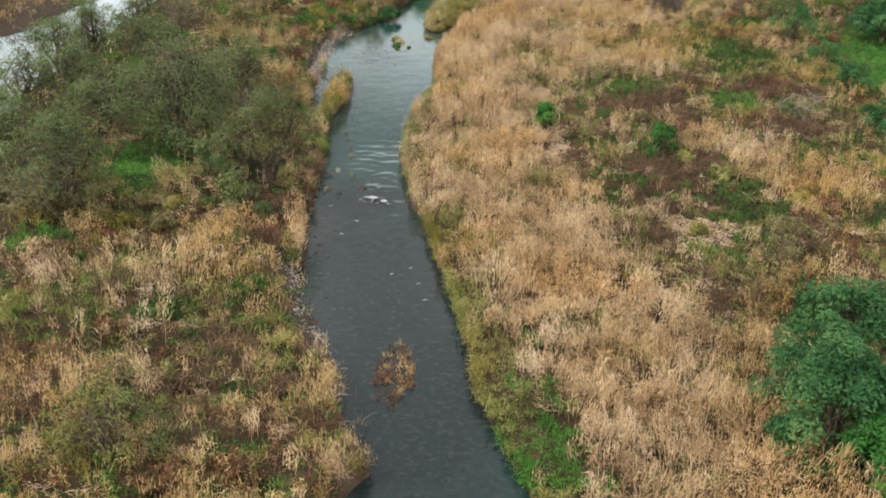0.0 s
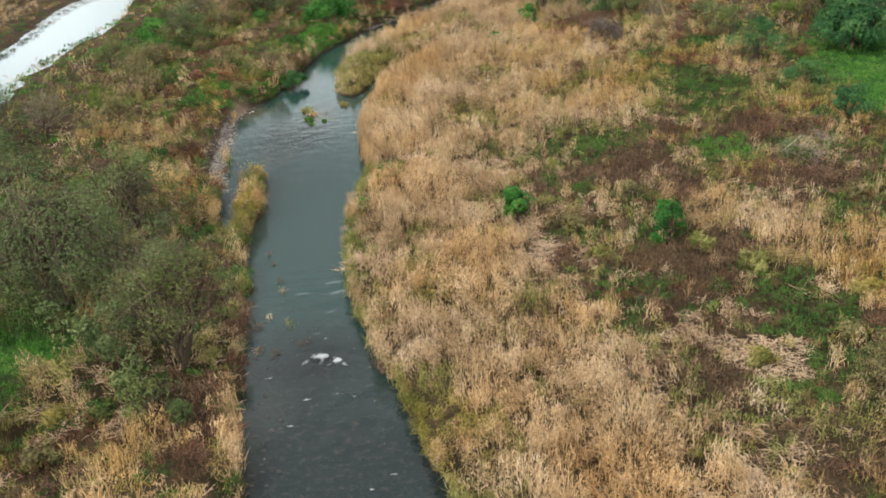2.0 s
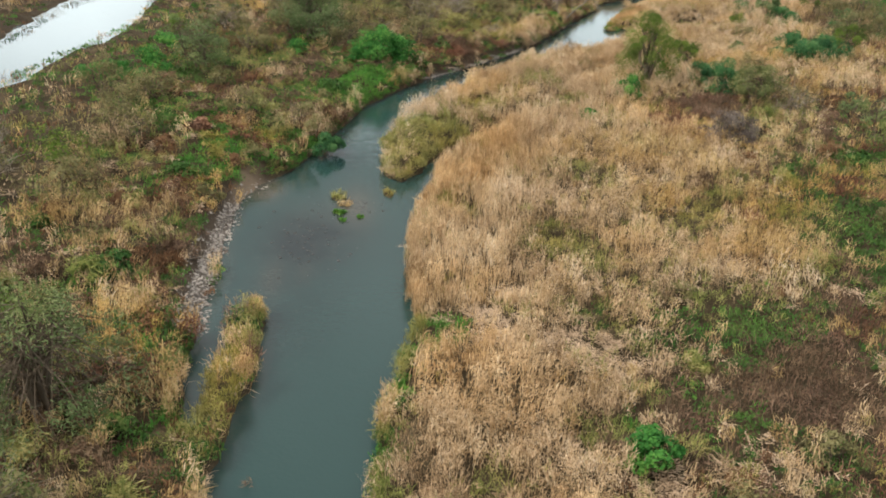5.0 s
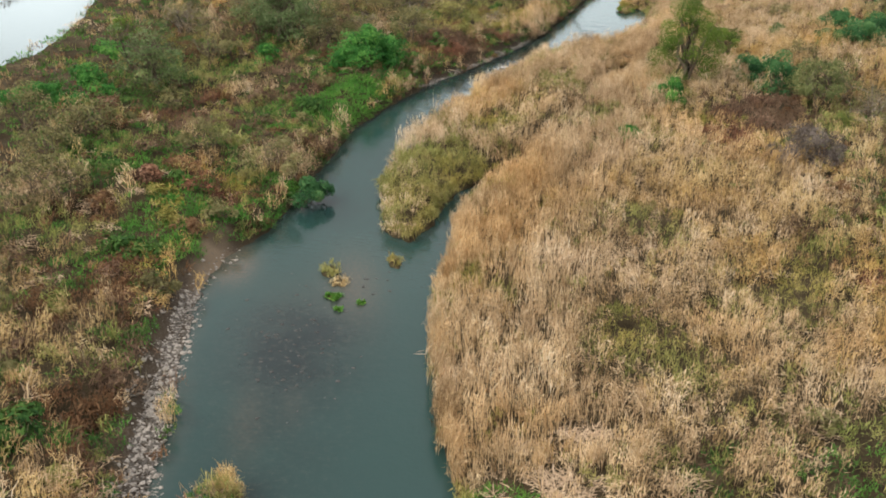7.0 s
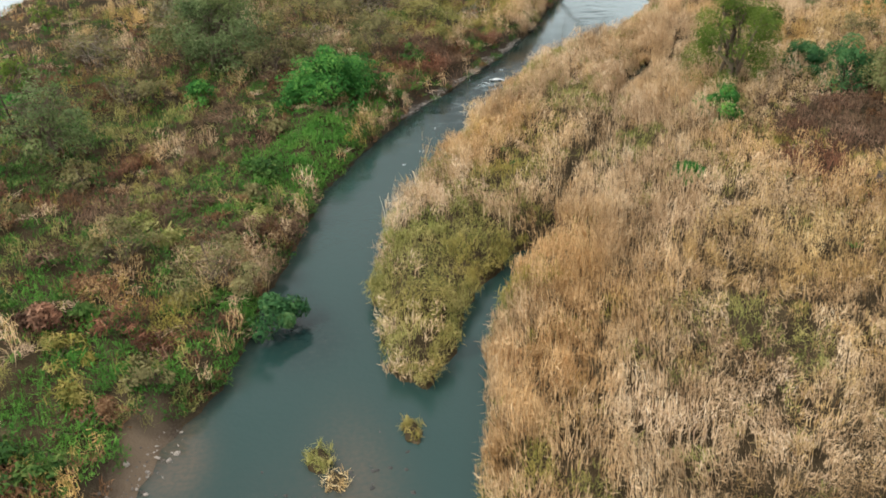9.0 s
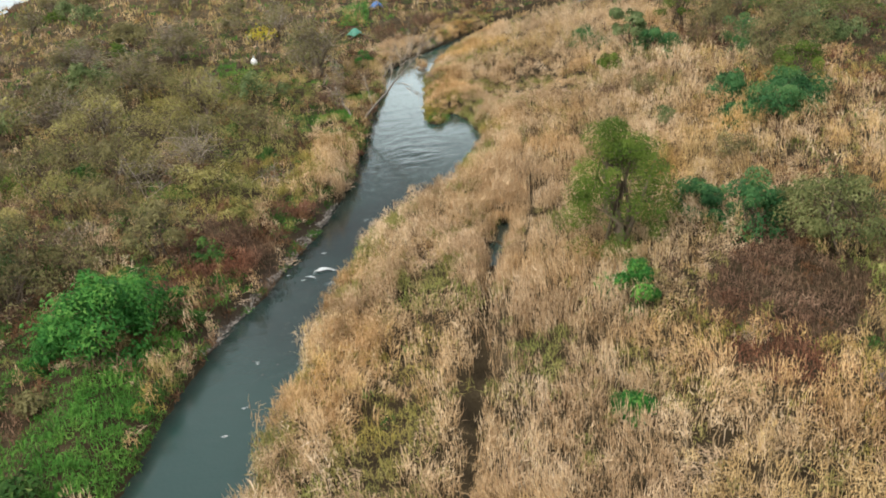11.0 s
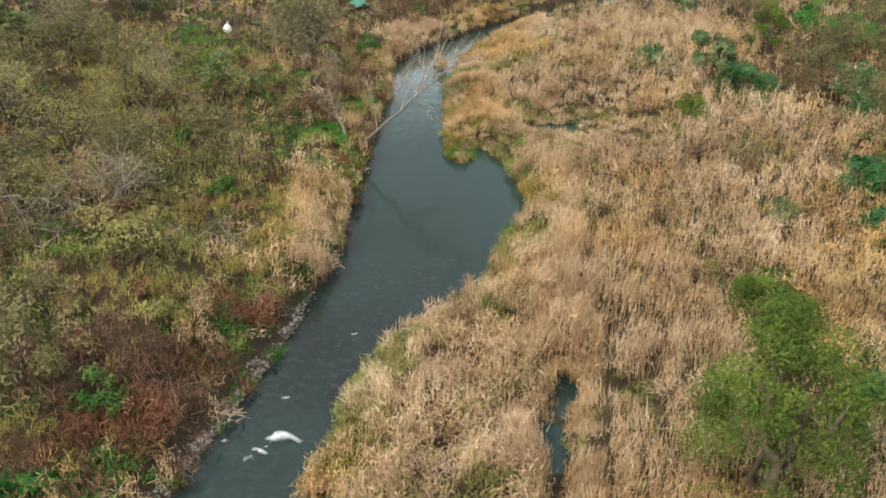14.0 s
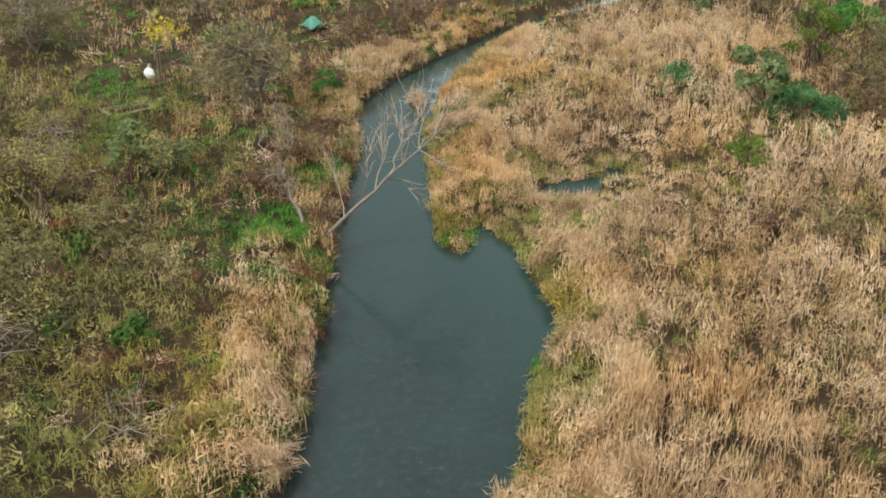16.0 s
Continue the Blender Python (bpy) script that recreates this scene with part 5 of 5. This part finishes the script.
# ---------------------------------------------------------------- dead tree leaning over the water
def dead_tree():
    rng = np.random.default_rng(5)
    root = thing("leaning_dead_tree", 14.05, 126.65, 0.5, "bare grey dead tree leaning from the bank over the river", "tree")
    a, b = np.array([0, 0, -0.2]), np.array([3.35, -1.8, 3.6])
    trunk = limb(a, b, rng, 0.012, 9)
    v, f, t = tubes([(trunk, 0.075, 0.025)], 8)
    bole = part("trunk", smooth(mesh_np("trunk", v, f, M_DEADWOOD, tint=t)), root, "smooth grey leaning trunk")
    for s, way, ln in ((2, (-0.05, 0.25, 1.0), 1.7), (4, (0.35, 0.7, 0.65), 2.4), (5, (0.6, 0.75, 0.4), 2.2), (6, (0.2, 0.8, 0.6), 2.0), (7, (0.8, 0.4, 0.5), 1.8), (8, (0.9, -0.2, 0.35), 1.3), (8, (0.6, 0.6, 0.5), 1.5), (5, (0.8, -0.3, -0.6), 1.3), (7, (0.6, -0.4, -0.5), 1.1), (3, (0.5, 0.8, 0.5), 2.2), (6, (0.7, 0.6, 0.8), 2.2), (7, (0.3, 0.7, 0.9), 1.9), (8, (1.0, 0.3, 0.7), 1.5)):
        way = np.array(way) / np.linalg.norm(way)
        path = [(limb(trunk[s], trunk[s] + way * ln, rng, 0.12, 6), 0.02, 0.006)]
        for _ in range(18):
            p = path[0][0][rng.integers(2, 6)]
            w = way + rng.normal(0, 0.45, 3)
            path.append((limb(p, p + w * ln * rng.uniform(0.25, 0.5), rng, 0.12, 4), 0.009, 0.004))
        v, f, t = tubes(path, 5)
        part("branch", mesh_np("branch", v, f, M_TWIG, tint=t), bole)


dead_tree()


def fallen_log(x, y, z, to, r, seed, label):
    rng = np.random.default_rng(seed)
    root = thing("fallen_branch", x, y, z, label, "branch", "fallen branches")
    main = limb((0, 0, 0), np.array(to) - (x, y, z), rng, 0.08, 7)
    v, f, t = tubes([(main, r, r * 0.3)], 7)
    part("stem", smooth(mesh_np("stem", v, f, M_DEADWOOD, tint=t)), root)
    for _ in range(9):
        p = main[rng.integers(2, 7)]
        v, f, t = tubes([(limb(p, p + rng.normal(0, 0.5, 3) * (1, 1, 0.6) + (0, 0, 0.25), rng, 0.15, 4), r * 0.35, 0.004)], 4)
        part("twig", mesh_np("twig", v, f, M_TWIG, tint=t), root)


fallen_log(13.9, 127.4, 0.75, (14.2, 130.8, 1.6), 0.06, 1, "broken grey branch lying on the bank")
fallen_log(-2.9, 26.2, 0.45, (-2.1, 26.4, 0.2), 0.03, 2, "brushwood hanging from the bank into the water")
fallen_log(-10.4, 68.6, 0.5, (-9.0, 70.6, 0.3), 0.05, 3, "bleached driftwood branch on the beach")
fallen_log(-10.5, 27.0, 0.5, (-9.6, 29.3, 1.4), 0.035, 4, "pale dead stick standing among herbs")
fallen_log(-10.8, 23.5, 0.5, (-11.6, 25.2, 1.2), 0.035, 5, "pale dead stick standing among herbs")


# ---------------------------------------------------------------- tufts standing in the stream
def tuft(x, y, rx, ry, length, mat, label, seed, n=16, count=26, canopy=0.25, width=0.034, name="reed_tuft"):
    rng = np.random.default_rng(seed)
    a = rng.uniform(0, 2 * np.pi, count)
    q = np.sqrt(rng.uniform(0, 1, count))
    px, py = np.cos(a) * q * rx, np.sin(a) * q * ry
    v, f, tint = blades(rng, px, py, np.zeros(count) - 0.05, n, length, width, canopy, 0.12, np.ones(count))
    root = thing(name, x, y, 0.0, label, "plant", "tufts in the stream")
    tagged(part("leafage", mesh_np("leafage", v, f, mat, tint=tint), root), kind="stuff")
    if rx < 0.15 or name == "water_weed":
        return
    hump = bmesh.new()
    bmesh.ops.create_icosphere(hump, subdivisions=3, radius=1)
    for w in hump.verts:
        k = 1 + 0.3 * noise.noise(w.co * 2 + Vector((seed, 0, 0)))
        w.co = Vector((w.co.x * rx * k, w.co.y * ry * k, w.co.z * 0.14 * k - 0.05))
    me = bpy.data.meshes.new("root_mat")
    hump.to_mesh(me)
    hump.free()
    me.materials.append(M_EARTH)
    part("root_mat", smooth(me), root)


tuft(-1.45, 29.6, 0.6, 2.1, 0.5, M_BRAMBLE, "withered brown tangle of weed standing in the stream", 1, 12, 40, 0.08, 0.024, "water_weed")
tuft(-1.35, 30.2, 0.5, 1.8, 0.42, M_GOLD, "withered straw weed standing in the stream", 13, 10, 26, 0.08, 0.022, "water_weed")
tuft(-6.5, 65.4, 0.35, 0.45, 0.38, M_GOLD, "straw-coloured reed tuft at the water's edge", 2, 28, 26, 0.5, 0.024)
tuft(-4.0, 46.6, 0.22, 0.5, 0.3, M_BRAMBLE, "small brown tuft beside the white water", 3, 6, 8, 0.04, 0.02, "water_weed")
tuft(-4.6, 48.3, 0.14, 0.5, 0.3, M_SEDGE, "thin withered tuft upstream of the white water", 12, 5, 7, 0.04, 0.02)
tuft(-4.15, 78.6, 0.3, 0.55, 0.38, M_SEDGE, "yellowing sedge tuft on a shoal", 4, 13, 14, 0.12)
tuft(-3.75, 77.7, 0.28, 0.4, 0.3, M_GOLD, "withered straw tuft on a shoal", 41, 10, 9, 0.08)
tuft(-4.0, 76.5, 0.2, 0.2, 0.25, M_GREEN, "small bright green water plant", 5, 16, 9, 0.06, 0.08, "water_plant")
tuft(-2.95, 76.0, 0.1, 0.1, 0.18, M_GREEN, "small bright green water plant", 6, 14, 4, 0.05, 0.07, "water_plant")
tuft(-3.8, 75.6, 0.1, 0.1, 0.18, M_GREEN, "small bright green water plant", 7, 14, 4, 0.05, 0.07, "water_plant")
tuft(-1.7, 79.3, 0.25, 0.55, 0.3, M_SEDGE, "yellowing sedge tuft off the islet's tip", 8, 14, 12, 0.1)
tuft(9.5, 116.1, 0.35, 0.35, 0.5, M_REED, "straw tussock drooping over the bank edge", 14, 30, 22, 0.75, 0.026)
tuft(22.8, 139.0, 0.3, 0.6, 0.6, M_REED, "brown reed tuft standing in the stream", 9, 16, 16, 0.4)
tuft(0.9, 132.3, 0.8, 0.6, 0.5, M_PLUME, "tall white-plumed grass clump", 10, 8, 14, 1.2, 0.09, "plume_grass")


for i in range(11):
    q = np.random.default_rng(500 + i)
    tuft(q.uniform(-6.0, -4.9), q.uniform(43.5, 56), 0.10, 0.22, 0.22, (M_BRAMBLE, M_REED, M_RUST)[i % 3], "thin withered weed standing in the shallows", 20 + i, 4, 5, 0.08, 0.022, "water_weed")


# ---------------------------------------------------------------- white water
def foam(x, y, rx, ry, seed):
    rng = np.random.default_rng(seed)
    k = 30 if rx * ry > 0.12 else 16
    gx, gy = np.meshgrid(np.linspace(-1, 1, k), np.linspace(-1, 1, k))
    lump = patch_noise(gx * rx + seed * 3, gy * ry, 0.3, 300 + seed, 2)
    # an arched head on the upstream side, thinning down the stream
    arch = gy - 0.42 + 0.95 * gx * gx
    crest = np.exp(-((arch + 0.08) / 0.23) ** 2) * np.clip(1.25 - np.abs(gx) * 1.1, 0, 1)
    trail = np.clip(-arch * 1.6, 0, 1) * np.clip(1.0 + gy * 0.9, 0, 1) * np.clip(1 - np.abs(gx), 0, 1) * np.clip(2.4 * patch_noise(gx * rx * 2.4 + seed, gy * ry * 0.8, 0.35, 310 + seed, 2) - 0.75, 0, 1)
    fleck = patch_noise(gx * rx + 7 * seed, gy * ry, 0.14, 320 + seed, 2)
    cover = np.clip(crest * np.clip(2.6 * fleck - 0.35, 0, 1.1) + 1.1 * trail, 0, 1.05) if rx * ry > 0.12 else np.clip(1.05 - np.hypot(gx, gy), 0, 1) ** 0.7 * (0.25 + 0.9 * lump)
    z = 0.025 + min(0.09, 0.25 * min(rx, ry)) * cover * lump + 0.006 * rng.uniform(0, 1, gx.shape)
    idx = np.arange(k * k).reshape(k, k)
    quads = np.stack([idx[:-1, :-1], idx[:-1, 1:], idx[1:, 1:], idx[1:, :-1]], -1).reshape(-1, 4)
    me = smooth(mesh_np("white_water", np.stack([gx * rx * 1.3, gy * ry * 1.3, z], -1).reshape(-1, 3), quads, M_FOAM, cover=cover.ravel()))
    ob = tagged(new("white_water", me), "white foaming water over a stone", "foam", "white water", "stuff")
    ob.location = (x, y, 0.0)


FROTH_LOW = [(-3.4, 45.2, 0.8, 0.9), (-2.85, 44.8, 0.4, 0.8), (-2.3, 42.6, 0.42, 0.26), (-2.8, 42.9, 0.3, 0.12), (-2.0, 41.2, 0.1, 0.3), (-3.9, 42.7, 0.3, 0.1), (-3.9, 40.3, 0.16, 0.16), (-5.1, 39.5, 0.3, 0.1), (-1.3, 38.0, 0.3, 0.07), (-0.9, 36.6, 0.3, 0.08), (-5.2, 44.4, 0.35, 0.08), (-2.6, 40.4, 0.3, 0.07), (-1.7, 42.2, 0.25, 0.07), (-2.9, 38.6, 0.25, 0.06), (-2.0, 37.4, 0.3, 0.06), (-3.2, 46.9, 0.3, 0.06), (-2.2, 45.9, 0.25, 0.07), (-0.6, 35.2, 0.25, 0.06), (-4.4, 41.2, 0.25, 0.06), (-1.5, 39.6, 0.1, 0.25)]
FROTH_HIGH = [(6.3, 107.6, 0.62, 0.85), (5.6, 107.3, 0.4, 0.6), (2.2, 101.5, 0.18, 0.4), (5.0, 108.2, 0.25, 0.12), (1.2, 98.9, 0.35, 0.2), (0.3, 97.6, 0.22, 0.15), (2.4, 98.8, 0.3, 0.15), (9.6, 112.3, 0.35, 0.08), (4.3, 103.2, 0.3, 0.1), (10.7, 113.2, 0.4, 0.1), (3.4, 100.8, 0.3, 0.08), (6.9, 109.6, 0.3, 0.1)]
for i, (x, y, rx, ry) in enumerate(FROTH_LOW + FROTH_HIGH):
    k = 1.0 if rx * ry > 0.12 else 0.7
    foam(x, y, rx * k, ry * k, i + 1)


# ---------------------------------------------------------------- stones
def stone_mesh(seed, mat):
    bm = bmesh.new()
    bmesh.ops.create_icosphere(bm, subdivisions=1, radius=1)
    for v in bm.verts:
        v.co *= 1 + 0.45 * noise.noise(v.co * 1.3 + Vector((seed * 7.1, 0, 0)))
        v.co.z *= 0.6
    me = bpy.data.meshes.new("stone")
    bm.to_mesh(me)
    bm.free()
    me.materials.append(mat)
    return me


def stones():
    rng = np.random.default_rng(9)
    dry, wet = [stone_mesh(i, M_STONE) for i in range(7)], [stone_mesh(i + 20, M_WETSTONE) for i in range(5)]

    def pebbles(name, xs, ys, zs, sizes, mat, label):
        co = np.array([(1, 0, 0), (0.1, 0.9, 0.05), (-0.9, 0.1, 0), (-0.1, -1, 0), (0.15, 0.1, 0.6), (0.5, 0.5, 0.42), (-0.5, -0.4, 0.4)])
        tri = np.array([(0, 1, 5), (1, 2, 4), (1, 4, 5), (2, 6, 4), (2, 3, 6), (3, 0, 6), (0, 4, 6), (0, 5, 4)])
        m = len(xs)
        ang = rng.uniform(0, 6.28, m)
        ca, sa = np.cos(ang)[:, None], np.sin(ang)[:, None]
        sx = sizes[:, None]
        vx = (co[:, 0] * ca - co[:, 1] * sa * 0.75) * sx + xs[:, None]
        vy = (co[:, 0] * sa + co[:, 1] * ca * 0.75) * sx + ys[:, None]
        vz = co[:, 2] * sx + zs[:, None]
        me = mesh_np(name, np.stack([vx, vy, vz], -1).reshape(-1, 3), (np.arange(m)[:, None, None] * len(co) + tri[None]).reshape(-1, 3), mat)
        return tagged(new(name, me), label, "gravel", kind="stuff")

    boxes = ((-10.8, -7.0, 63, 81.5, 30000), (-0.4, 9.6, 102, 115.5, 60000), (-6.8, -3.2, 29.8, 38, 6000))
    x = np.concatenate([rng.uniform(a, b, k) for a, b, _, _, k in boxes])
    y = np.concatenate([rng.uniform(a, b, k) for _, _, a, b, k in boxes])
    n = len(x)
    g = gravel(x, y)
    d, left = shore(x, y)
    ok = (g * rng.uniform(0.4, 1, n) > 0.35) & (d > -0.5) & (d < 1.7) & ((y < 77) | (y > 90) | (rng.uniform(0, 1, n) < 0.12))
    x, y, d = x[ok], y[ok], d[ok]
    z = height(x, y, d, left[ok])
    big = rng.uniform(0, 1, len(x))
    lead = np.where((y > 60) & (y < 84))[0][:290]
    rest = np.setdiff1d(np.arange(len(x)), lead)
    bed = pebbles("gravel_beach", x[rest], y[rest], np.maximum(z[rest], -0.03), 0.022 + 0.07 * big[rest] ** 2.6, M_STONE, "grey river gravel along the outer bank")
    for k in lead:
        ob = new("stone", dry[rng.integers(7)])
        s = 0.03 + 0.085 * big[k] ** 2.2
        ob.matrix_world = pose(x[k], y[k], max(z[k], -0.02) + s * 0.3, 0, 0, rng.uniform(0, 360)) @ Matrix.Diagonal((s * rng.uniform(0.8, 1.3), s, s, 1))
        ob.parent = bed
    # dark stones breaking the surface of the shallows
    shallow = [(-5.2, 41.5, 0.6, 4.5, 40), (-4.4, 33, 0.35, 3, 26), (-5.0, 73.6, 1.7, 3.4, 90), (-3.0, 77.5, 1.2, 1.5, 22), (-4.6, 48, 0.8, 3, 20), (3.0, 103, 1.4, 4, 10)]
    for cx, cy, rx, ry, k in shallow:
        for _ in range(k):
            px, py = cx + rng.normal(0, rx * 0.6), cy + rng.normal(0, ry * 0.6)
            if shore(np.array([px]), np.array([py]))[0][0] > -0.05:
                continue
            ob = new("wet_stone", wet[rng.integers(5)])
            s = rng.uniform(0.03, 0.12 if cy < 45 else 0.08)
            ob.matrix_world = pose(px, py, -0.01, 0, 0, rng.uniform(0, 360)) @ Matrix.Diagonal((s * 1.2, s, s * 0.8, 1))
            tagged(ob, "dark wet stone breaking the surface", "stone", "stones in the shallows")


stones()


# ---------------------------------------------------------------- the garden plot behind the bank
def sheet(name, x, y, w, ln, turn, mat, label, category):
    rng = np.random.default_rng(int(x * 10))
    k = 18
    gx, gy = np.meshgrid(np.linspace(-w / 2, w / 2, k), np.linspace(-ln / 2, ln / 2, k))
    z = 0.1 + 0.55 * np.cos(np.clip(np.hypot(gx / w, gy / ln) * 2.6, 0, 1.57)) + 0.3 * patch_noise(gx + x, gy + y, 0.35, 400, 2) + 0.01 * rng.uniform(0, 1, gx.shape)
    idx = np.arange(k * k).reshape(k, k)
    quads = np.stack([idx[:-1, :-1], idx[:-1, 1:], idx[1:, 1:], idx[1:, :-1]], -1).reshape(-1, 4)
    me = smooth(mesh_np(name, np.stack([gx, gy, z], -1).reshape(-1, 3), quads, mat))
    ob = tagged(new(name, me), label, category, "tarpaulins")
    ob.matrix_world = pose(x, y, ground_at(x, y), 0, 0, turn)
    mod = ob.modifiers.new("thickness", "SOLIDIFY")
    mod.thickness = 0.02


sheet("tarpaulin", 22.0, 151.2, 1.1, 1.2, 20, M_TARP, "crumpled teal-green tarpaulin over a garden heap", "tarpaulin")
sheet("tarpaulin", 27.6, 162.2, 1.1, 0.9, 10, M_BLUE, "folded blue tarpaulin on a heap", "tarpaulin")


def vegetable_row(x, y, ln, turn, seed):
    rng = np.random.default_rng(seed)
    m = 420
    c = np.stack([rng.uniform(-ln / 2, ln / 2, m), rng.normal(0, 0.16, m), np.abs(rng.normal(0.28, 0.12, m))], -1)
    v, f = leaves(rng, c, 0.10, 0.4, rng.normal(0, 0.5, c.shape) + (0, 0, 1.0))
    root = thing("vegetable_row", x, y, ground_at(x, y), "row of vivid green leafy vegetables in a plot", "vegetables", "vegetable rows")
    root.rotation_euler = (0, 0, radians(turn))
    tagged(part("leafage", mesh_np("leafage", v, f, M_LEAF, tint=np.repeat(rng.uniform(0.4, 1, m), 3)), root), kind="stuff")


for i in range(6):
    vegetable_row(23.6 + 0.55 * i, 156.4 + 1.5 * i, 2.6, 12, 700 + i)


def white_bag():
    bm = bmesh.new()
    bmesh.ops.create_icosphere(bm, subdivisions=3, radius=0.22)
    for v in bm.verts:
        v.co *= 1 + 0.25 * noise.noise(v.co * 5)
        v.co.z = max(v.co.z * 1.15, -0.22)
    me = bpy.data.meshes.new("sack")
    bm.to_mesh(me)
    bm.free()
    me.materials.append(M_BAG)
    root = thing("white_sack", 12.0, 143.2, ground_at(12.0, 143.2) + 0.62, "full white plastic sack beside a stake", "sack")
    part("sack", smooth(me), root)
    v, f, t = tubes([(np.array([(0, 0, 0.26), (0.02, 0.0, 0.34), (0.05, 0.02, 0.40)]), 0.05, 0.09)], 8)
    part("neck", smooth(mesh_np("neck", v, f, M_BAG)), root)


white_bag()


def sapling():
    z = ground_at(12.3, 142.6)
    root = thing("sapling", 12.3, 142.6, z, "yellow-leaved sapling tied to a pale stake", "tree")
    rng = np.random.default_rng(3)
    v, f, t = tubes([(np.array([(0, 0, -0.2), (0, 0, 1.1), (0.02, 0, 2.3)]), 0.04, 0.035)], 6)
    part("stake", mesh_np("stake", v, f, M_PLANK), root, "pale wooden stake")
    path = [(limb((0.1, 0.05, -0.1), (0.25, 0.2, 2.6), rng, 0.03, 6), 0.03, 0.01)]
    for _ in range(8):
        p = path[0][0][rng.integers(3, 6)]
        path.append((limb(p, p + rng.normal(0, 0.4, 3) + (0, 0, 0.35), rng), 0.012, 0.004))
    v, f, t = tubes(path, 5)
    part("trunk", mesh_np("trunk", v, f, M_BARK, tint=t), root)
    c = np.array([0.35, 0.2, 2.6]) + rng.normal(0, 1, (220, 3)) * (0.5, 0.4, 0.25)
    v, f = leaves(rng, c, 0.07, 0.6, rng.normal(0, 1, c.shape) + (0, 0, 0.6))
    part("crown", mesh_np("crown", v, f, M_YELLOW, tint=rng.uniform(0, 1, len(v))), root, "sparse bright yellow leaves")


sapling()


def plank_bed(x, y, turn):
    root = thing("plank_bed", x, y, ground_at(x, y) + 0.08, "weathered planks laid round a small garden bed", "garden bed")
    root.rotation_euler = (0, 0, radians(turn))
    for ox, oy, sx, sy in ((0, 0.55, 1.8, 0.16), (0, -0.55, 1.8, 0.16), (-0.9, 0, 0.14, 1.2), (0.9, 0, 0.14, 1.2), (0.2, 0.1, 1.5, 0.2)):
        bm = bmesh.new()
        bmesh.ops.create_cube(bm, size=1)
        bmesh.ops.scale(bm, vec=(sx, sy, 0.05), verts=bm.verts)
        bmesh.ops.bevel(bm, geom=bm.edges[:], offset=0.008, segments=1, affect="EDGES")
        bmesh.ops.translate(bm, vec=(ox, oy, 0.1 + 0.02 * (ox > 0.1)), verts=bm.verts)
        me = bpy.data.meshes.new("plank")
        bm.to_mesh(me)
        bm.free()
        me.materials.append(M_PLANK)
        part("plank", me, root)


plank_bed(10.6, 140.8, 15)
